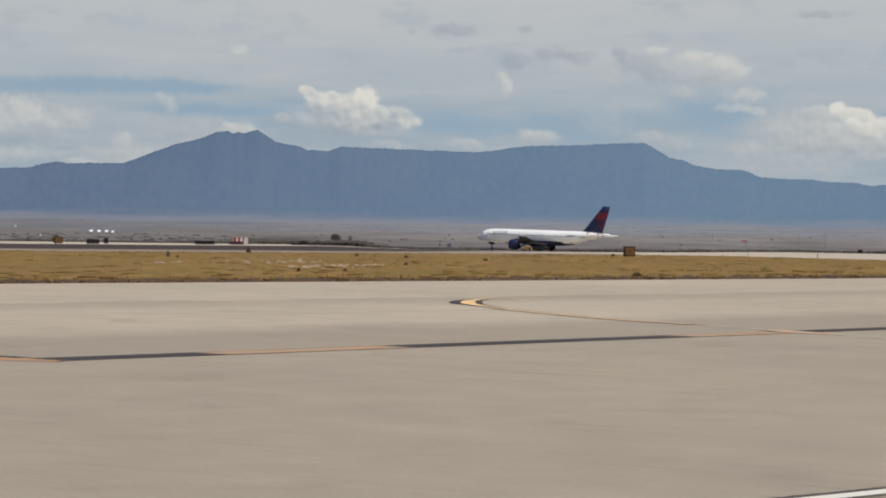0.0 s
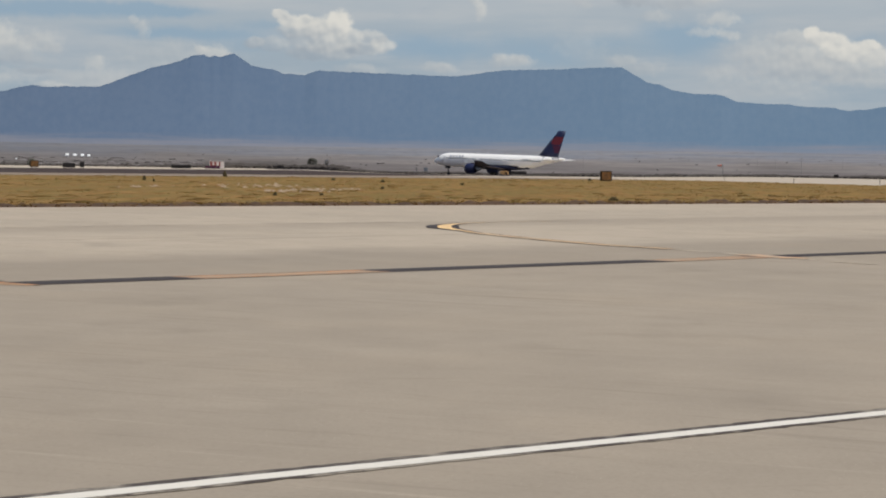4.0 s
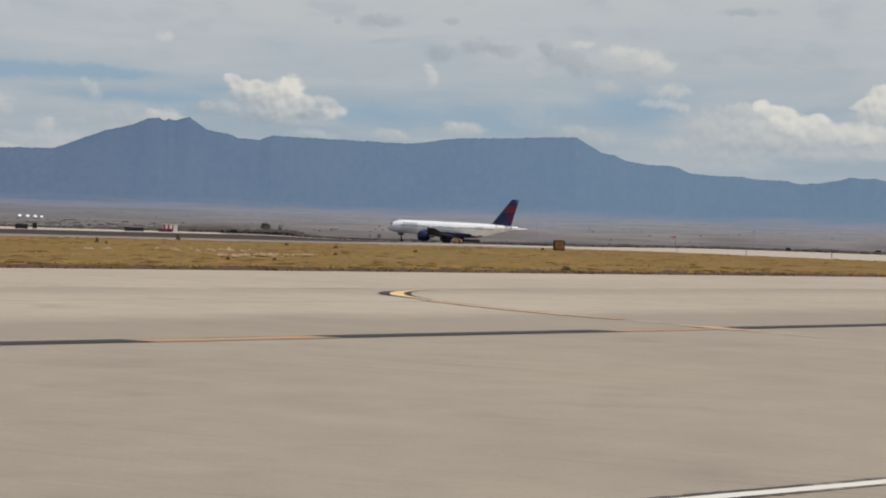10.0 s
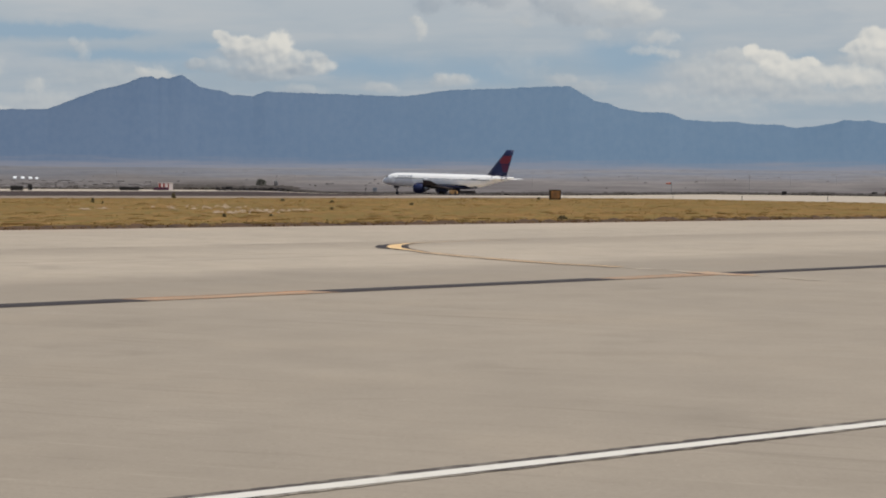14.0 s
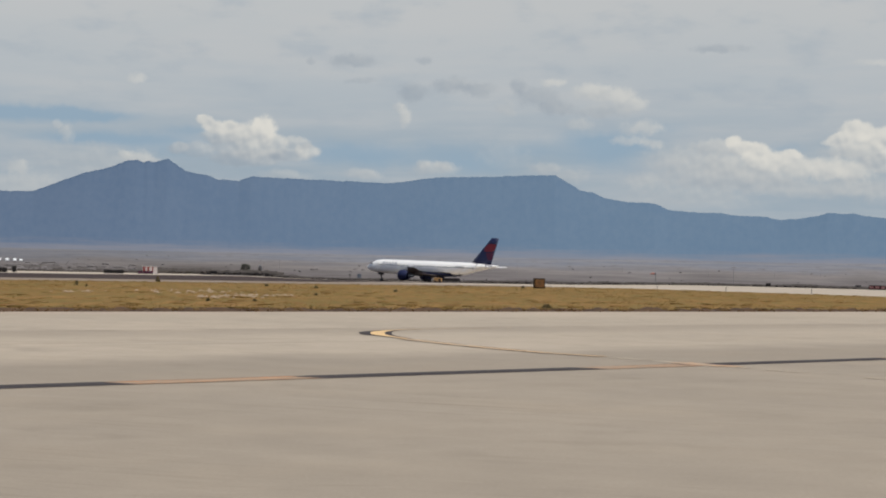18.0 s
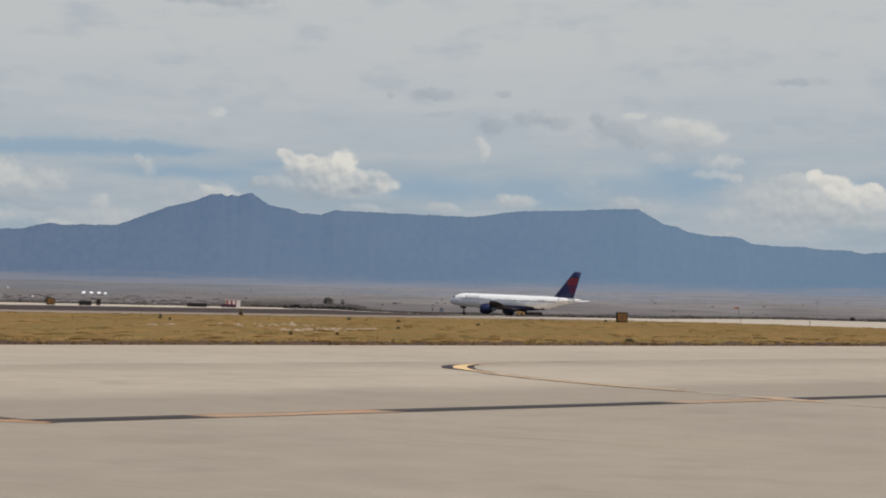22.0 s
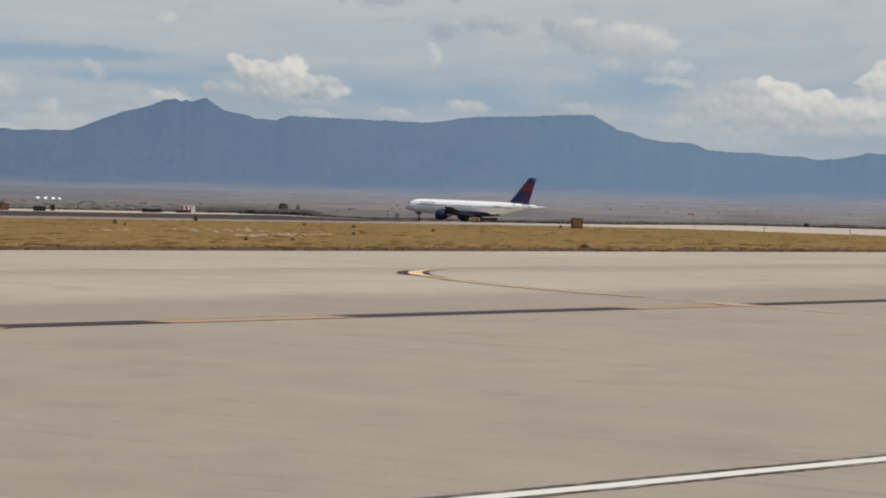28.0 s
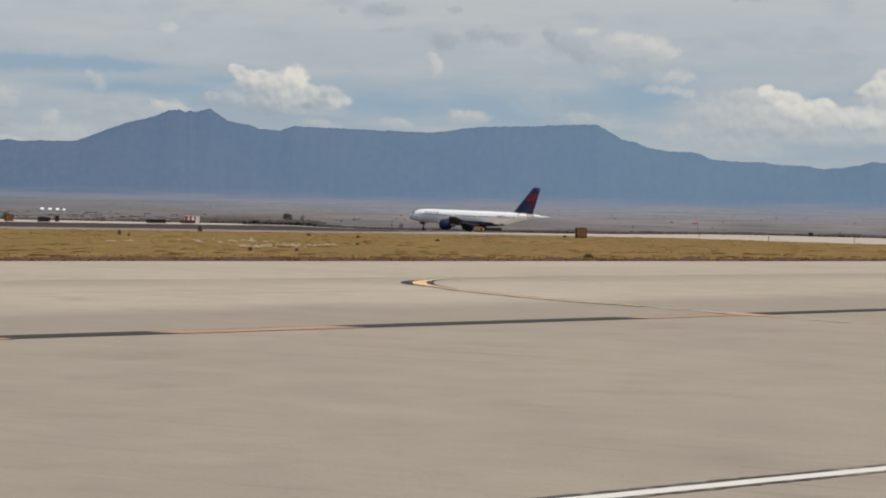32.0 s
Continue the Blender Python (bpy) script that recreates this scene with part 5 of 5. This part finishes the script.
def build_cabinets():
    m = face_eye(0.56, 690)
    box_a = thing("equipment_cabinet", m, "small blue-grey equipment cabinet beside the taxiway", "cabinet")
    part("body", box(bmesh.new(), 0, 0, 1.05, 1.6, 1.0, 1.9, 0.04), m_cabinet, box_a)
    part("door", box(bmesh.new(), -0.35, -0.52, 1.05, 0.65, 0.04, 1.6, 0.01), m_cabinet, box_a)
    part("door", box(bmesh.new(), 0.35, -0.52, 1.05, 0.65, 0.04, 1.6, 0.01), m_cabinet, box_a)
    part("footing", box(bmesh.new(), 0, 0, 0.05, 2.0, 1.4, 0.14), m_slab, box_a)
    m = face_eye(0.24, 660)
    post = thing("light_post", m, "short dark approach light post by the taxiway", "light post")
    part("post", rod(bmesh.new(), (0, 0, 0), (0, 0, 1.5), 0.14, 0.12), m_gear, post)
    part("lamp_head", box(bmesh.new(), 0, 0, 1.6, 0.7, 0.4, 0.35, 0.05), m_gear, post)
    part("footing", box(bmesh.new(), 0, 0, 0.03, 0.9, 0.9, 0.1), m_slab, post)


build_cabinets()
build_signs()
build_shelter()
build_cart()
build_windsock()
build_markers()
build_sheds()


# ---- plants ----
def clump(bm, at, r, rng, flat=0.8, sub=1):
    """A ragged lump of foliage."""
    made = bmesh.ops.create_icosphere(bm, subdivisions=sub, radius=1.0)
    for v in made["verts"]:
        k = r * rng.uniform(0.6, 1.25)
        v.co = Vector(at) + Vector((v.co.x * k, v.co.y * k, v.co.z * k * flat))


def blades(name, spots, material, tall, per, seed, lean=0.5, width=0.02):
    """Tufts of blades in one mesh. spots: x, y, z, size."""
    rng = np.random.default_rng(seed)
    n = len(spots) * per
    root = np.repeat(np.array([s[:3] for s in spots]), per, 0)
    size = np.repeat(np.array([s[3] for s in spots]), per)
    a = rng.uniform(0, 2 * np.pi, n)
    spread = rng.uniform(0, 0.12, n) * size * 2
    foot = root + np.stack([np.cos(a) * spread, np.sin(a) * spread, 0 * a], 1)
    h = tall * size * rng.uniform(0.5, 1.2, n)
    tip = foot + np.stack([np.cos(a) * h * lean * rng.uniform(0.2, 1, n), np.sin(a) * h * lean * rng.uniform(0.2, 1, n), h], 1)
    b = rng.uniform(0, 2 * np.pi, n)
    w = width * size * rng.uniform(0.6, 1.4, n)
    side = np.stack([np.cos(b) * w, np.sin(b) * w, 0 * b], 1)
    verts = np.concatenate([foot - side, foot + side, tip], 1).reshape(-1, 3)
    me = bpy.data.meshes.new(name)
    me.vertices.add(3 * n)
    me.vertices.foreach_set("co", verts.ravel())
    me.loops.add(3 * n)
    me.loops.foreach_set("vertex_index", np.arange(3 * n))
    me.polygons.add(n)
    me.polygons.foreach_set("loop_start", np.arange(0, 3 * n, 3))
    me.update(calc_edges=True)
    me.materials.append(material)
    return new(name, me)


def build_plants():
    rng = random.Random(11)
    # dry grass over the island, thinner with distance
    spots = []
    while len(spots) < 9500:
        far = 52 + 215 * rng.random() ** 1.9
        turn = rng.uniform(-21, 22.5)
        p = polar(turn, far)
        off = p.y - SLOPE * p.x
        hi = 354 if p.x < 38 else min(354, 400 - SLOPE * p.x if p.x < 46 else 392 - 5.37 * (p.x - 46) - SLOPE * p.x)
        if EDGE + 0.4 < off < hi - 1:
            patch = noise.noise(Vector((p.x * 0.12, p.y * 0.12, 2.0)))
            if rng.random() < 0.55 + 0.7 * patch:
                spots.append((p.x, p.y, 0.02, rng.uniform(0.6, 1.25) * (1 + far / 260)))
    tagged(blades("dry_grass", spots, m_straw, 0.050, 6, 5, 2.2, 0.035), "sparse dry yellow-brown grass tufts", "grass", kind="stuff")
    olive = []
    while len(olive) < 1300:
        far = 54 + 190 * rng.random() ** 1.7
        p = polar(rng.uniform(-21, 22.5), far)
        off = p.y - SLOPE * p.x
        hi = 354 if p.x < 38 else min(354, 400 - SLOPE * p.x if p.x < 46 else 392 - 5.37 * (p.x - 46) - SLOPE * p.x)
        patch = noise.noise(Vector((p.x * 0.22, p.y * 0.07, 8.0)))
        if EDGE + 0.6 < off < hi - 1 and rng.random() < 0.30 + 1.1 * patch:
            olive.append((p.x, p.y, 0.02, rng.uniform(0.6, 1.3) * (1 + far / 200)))
    tagged(blades("olive_grass", olive, m_olive, 0.040, 7, 8, 2.4, 0.060), "darker olive tufts among the dry grass", "grass", kind="stuff")
    # low rounded tussocks, each its own tone
    ball = bmesh.new()
    bmesh.ops.create_icosphere(ball, subdivisions=1, radius=1.0)
    hump = [v.co.copy() for v in ball.verts]
    hump_faces = [[v.index for v in f.verts] for f in ball.faces]
    ball.free()
    pick = random.Random(77)
    verts, faces = [], []
    while len(verts) < 12 * 1300:
        far = 55 + 195 * pick.random() ** 1.35
        p = polar(pick.uniform(-21, 22.5), far)
        hi = 354 if p.x < 38 else min(354, 400 - SLOPE * p.x if p.x < 46 else 392 - 5.37 * (p.x - 46) - SLOPE * p.x)
        if not EDGE + 1.0 < p.y - SLOPE * p.x < hi - 3 or noise.noise(Vector((p.x * 0.35, p.y * 0.05, 7))) < pick.uniform(-0.5, 0.35):
            continue
        r, k0 = pick.uniform(0.18, 0.55), len(verts)
        tall = r * pick.uniform(0.08, 0.19)
        for b in hump:
            k = pick.uniform(0.7, 1.2)
            verts.append((p.x + b.x * r * k, p.y + b.y * r * k, 0.05 + max(-0.04, b.z * tall * k)))
        faces.extend([[k0 + j for j in f] for f in hump_faces])
    tagged(raw("tussocks", verts, faces, m_tussock, smooth=True), "low rounded ochre and olive grass tussocks", "grass", kind="stuff")
    # the dark ragged rim along the apron
    rim = []
    for i in range(2600):
        x = -26 + 70 * rng.random()
        inset = abs(rng.gauss(0.2, 0.4))
        gap = noise.noise(Vector((x * 0.45, 5.0, 0))) + 0.5 * noise.noise(Vector((x * 1.6, 8.0, 0)))
        if rng.random() < 0.55 + 1.3 * gap:
            rim.append((x, EDGE + SLOPE * x + inset * 1.8, 0.0, rng.uniform(0.6, 1.2) * (1 + 0.5 * gap)))
    tagged(blades("edge_grass", rim, m_edge_straw, 0.10, 9, 6, 1.0, 0.045), "dark brown dead grass along the concrete edge", "grass", kind="stuff")
    bm = bmesh.new()
    while len(bm.verts) < 12 * 1300:
        x = -26 + 70 * rng.random()
        lump = noise.noise(Vector((x * 0.8, 5.0, 3.0))) + 0.7 * noise.noise(Vector((x * 2.6, 8.0, 3.0)))
        if rng.random() < 0.25 + 1.4 * lump:
            r = rng.uniform(0.05, 0.12) * (1 + 0.5 * lump)
            clump(bm, (x, EDGE + SLOPE * x + rng.uniform(0.0, 0.9), r * 0.5), r, rng, 0.8, sub=1)
    tagged(part("edge_weeds", bm, m_edge_weed), "low brown weed lumps along the concrete edge", "weed", kind="stuff")
    bm = bmesh.new()
    rows = []
    for i in range(501):
        x = -30 + 76 * i / 500
        y = EDGE + SLOPE * x
        h = 0.12 + 0.14 * noise.noise(Vector((x * 0.7, 9, 0))) + 0.16 * noise.noise(Vector((x * 2.1, 4, 0)))
        d = 0.06 * noise.noise(Vector((x * 1.7, 1, 0)))
        rows.append([bm.verts.new((x + d, y - 0.18 + d, -0.01)), bm.verts.new((x + d, y + 0.15 + d, max(0.02, h))), bm.verts.new((x, y + 1.15, max(0.03, h * 0.9))), bm.verts.new((x, y + 2.4, 0.0))])
    for a, b in zip(rows, rows[1:]):
        for k in range(3):
            bm.faces.new((a[k], b[k], b[k + 1], a[k + 1]))
    tagged(part("ground_soil_rim", bm, m_edge_soil, smooth=True), "dark crumbling soil rim along the concrete", "soil", kind="structure")
    # pale bare flecks in the grass
    bm = bmesh.new()
    for x, y, spread in ((-12.0, 119, 2.2), (-9.2, 108, 2.8), (-7.0, 92.5, 2.0), (-5.2, 98, 1.2), (-3.6, 102.5, 0.5), (-6.3, 97, 1.8), (-9.8, 114, 2.0), (-16.2, 104, 1.6)):
        for i in range(15):
            cx, cy = x + rng.gauss(0, spread * 0.55), DEEP * y + rng.gauss(0, spread * 2.4)
            r = rng.uniform(0.06, 0.24)
            ring = []
            for j in range(9):
                a = 2 * math.pi * j / 9
                k = r * rng.uniform(0.6, 1.3)
                ring.append(bm.verts.new((cx + k * math.cos(a), cy + k * 3.0 * math.sin(a), 0.150)))
            mid = bm.verts.new((cx, cy, 0.150 + 0.12 * rng.random()))
            for j in range(9):
                bm.faces.new((ring[j], ring[(j + 1) % 9], mid))
    tagged(part("bare_flecks", bm, m_pale_soil), "pale bare caliche flecks among the dry grass", "bare soil", kind="stuff")
    # dark weeds that stand out of the grass
    weeds = random.Random(5)
    for x, y, r, tall in ((10.25, 82.8, 0.26, 0.55), (-23.2, 208, 0.34, 2.1), (-23.7, 148, 0.22, 2.0), (-17.6, 64.0, 0.14, 1.0), (-21.6, 140, 0.15, 1.3), (23.9, 219, 0.30, 1.0),
                          (-8.0, 174, 0.26, 0.9), (-6.7, 82.5, 0.14, 1.2), (-4.5, 85, 0.13, 1.0), (-2.6, 160, 0.26, 0.9), (-1.8, 111, 0.18, 0.9),
                          (4.5, 141, 0.24, 0.8)):
        bm = bmesh.new()
        for i in range(60):
            h = weeds.random()
            a, d = weeds.uniform(0, 6.28), r * 0.95 * weeds.random() ** 0.7 * (1.0 - 0.6 * h)
            clump(bm, (x + d * math.cos(a), DEEP * y + d * math.sin(a), 0.05 + r * tall * h), r * weeds.uniform(0.17, 0.30), weeds, 0.9)
        tagged(part("weed_clump", bm, m_weed), "dark dry weed clump standing out of the grass", "weed", "weed clumps")
    # scrub belt and far bushes
    belt_edge = [(-24, 712), (-4.4, 712), (-3.4, 690), (-2.2, 565), (2, 525), (6.2, 510), (13.1, 497), (18.7, 423), (25, 480)]
    belt_turns, belt_fars = zip(*belt_edge)
    close, distant = ([], []), ([], [])
    ico = bmesh.new()
    bmesh.ops.create_icosphere(ico, subdivisions=1, radius=1.0)
    base = [v.co.copy() for v in ico.verts]
    tri = [[v.index for v in f.verts] for f in ico.faces]
    ico.free()
    for i in range(15500):
        belt = i < 15000
        turn = rng.uniform(-24, 25)
        verts, faces = close if belt else distant
        edge = 2.0 + float(np.interp(turn, belt_turns, belt_fars))
        far = edge + (rng.expovariate(1 / ((40.0 if turn < -4 else 14.0) if i < 3600 else 10.0)) if belt else 1500 * rng.random() ** 1.5)
        p = polar(turn, far)
        thick = noise.noise(Vector((turn * 0.9, far * 0.003, 4)))
        if rng.random() > (0.85 if belt else 0.25) + 0.7 * thick:
            continue
        r = rng.uniform(0.22, 0.50) * (0.6 + far / 1200) * (1.5 if belt else 1.15) * (2.2 if belt and -6.6 < turn < -2.3 and i % 2 == 0 else 1.0) * (1 + 0.7 * max(0, thick))
        k0 = len(verts)
        for b in base:
            k = r * rng.uniform(0.6, 1.2)
            verts.append((p.x + b.x * k * 1.5, p.y + b.y * k, land(far) - hollow(p.x, p.y) - 0.1 + max(-0.1, b.z * k * 0.7 + r * 0.35)))
        faces.extend([[k0 + j for j in f] for f in tri])
    brush = ([], [])
    for i in range(760):
        turn, far = rng.uniform(-19, -7.2), 745 + 620 * rng.random() ** 1.4
        if noise.noise(Vector((turn * 0.7, far * 0.012, 21))) < -0.05:
            continue
        p, r = polar(turn, far), rng.uniform(0.35, 1.15) * (0.5 + far / 1500)
        k0 = len(brush[0])
        for b in base:
            k = r * rng.uniform(0.6, 1.2)
            brush[0].append((p.x + b.x * k * 2.6, p.y + b.y * k, land(far) - 0.1 + max(-0.1, b.z * k * 0.6 + r * 0.3)))
        brush[1].extend([[k0 + j for j in f] for f in tri])
    tagged(raw("brush", *brush, m_brush), "dark brush in long patches on the plain", "scrub", kind="stuff")
    tagged(raw("scrub", *close, m_scrub), "dark grey-brown scrub along the back of the runway", "scrub", kind="stuff")
    tagged(raw("hazed_scrub", *distant, m_far_scrub), "scrub scattered over the plain, paled as by haze", "scrub", kind="stuff")


def build_tree(turn, far, tall, wide, label, leaves=None):
    rng = random.Random(int(turn * 100) + 900)
    p = polar(turn, far)
    tree = thing("tree", pose(p.x, p.y, land(far) - hollow(p.x, p.y) - 0.08), label, "tree", "trees by the airfield")
    bm = rod(bmesh.new(), (0, 0, 0), (0.1, 0, tall * 0.45), 0.22, 0.13)
    for i in range(6):
        a = i * 1.05
        rod(bm, (0.05, 0, tall * (0.2 + 0.04 * i)), (wide * 0.35 * math.cos(a), wide * 0.35 * math.sin(a), tall * (0.5 + 0.05 * i)), 0.09, 0.04, 6)
    part("trunk", bm, m_bark, tree)
    bm = bmesh.new()
    for i in range(260):
        a, d = rng.uniform(0, 6.28), math.sqrt(rng.random())
        h = rng.random()
        reach = wide * 0.5 * (0.55 + 0.6 * math.sin(math.pi * (0.15 + 0.75 * h)))
        clump(bm, (d * reach * math.cos(a), d * reach * math.sin(a), tall * (0.12 + 0.84 * h)), tall * rng.uniform(0.035, 0.085), rng, 0.75)
    part("crown", bm, leaves or m_leaf, tree, "dusty grey-green crown")


build_plants()
build_tree(-3.37, 780, 5.1, 4.3, "small dusty round tree beside the taxiway")
build_tree(-2.86, 860, 4.4, 1.8, "thin faint tree on the plain", m_pale_leaf)
build_tree(-3.02, 760, 1.9, 5.0, "low spreading bush beside the small tree")
build_tree(-2.45, 770, 1.5, 7.0, "low spreading bush along the taxiway")
build_tree(-3.85, 740, 1.7, 2.6, "small low bush by the taxiway")
build_tree(-12.85, 470, 2.6, 2.2, "small dark bush behind the amber sign")
build_tree(-1.9, 640, 1.1, 8.0, "low brown bush along the taxiway", m_scrub)
build_tree(-2.7, 705, 1.5, 9.0, "low brown bush along the taxiway", m_scrub)
build_tree(-4.1, 715, 1.5, 9.0, "low brown bush along the taxiway", m_scrub)
build_tree(-5.2, 700, 1.3, 2.6, "small low bush by the taxiway")


# ---- what moves ----
def motions():
    def at(t):
        s = to_go(t)
        a = radians(HEADING)
        x, y = REST[0] + s * math.cos(a), REST[1] + s * math.sin(a)
        sit = Matrix.Translation((MAIN_GEAR, 0, 0)) @ Matrix.Rotation(radians(NOSE_UP), 4, "Y") @ Matrix.Translation((-MAIN_GEAR, 0, 0))
        return pose(x, y, 0.032 - hollow(x + 18, y - 9), 0, 0, HEADING) @ sit

    walk(airliner, [(t, at(t)) for t, _ in ROLL])
    times = [i * 0.1 for i in range(46)] + [32.0]
    for w, x, y, r, drop in airliner_wheels:
        walk(w, [(t, pose(x, y, r - drop) @ Matrix.Rotation(to_go(t) / r, 4, "Y")) for t in times])
    # the clouds drift slowly to the left
    walk(clouds, [(t, pose(0, 0, EYE, 0, 0, 0.0162 * (t - 19.5))) for t in (0, 16, 32)])


motions()
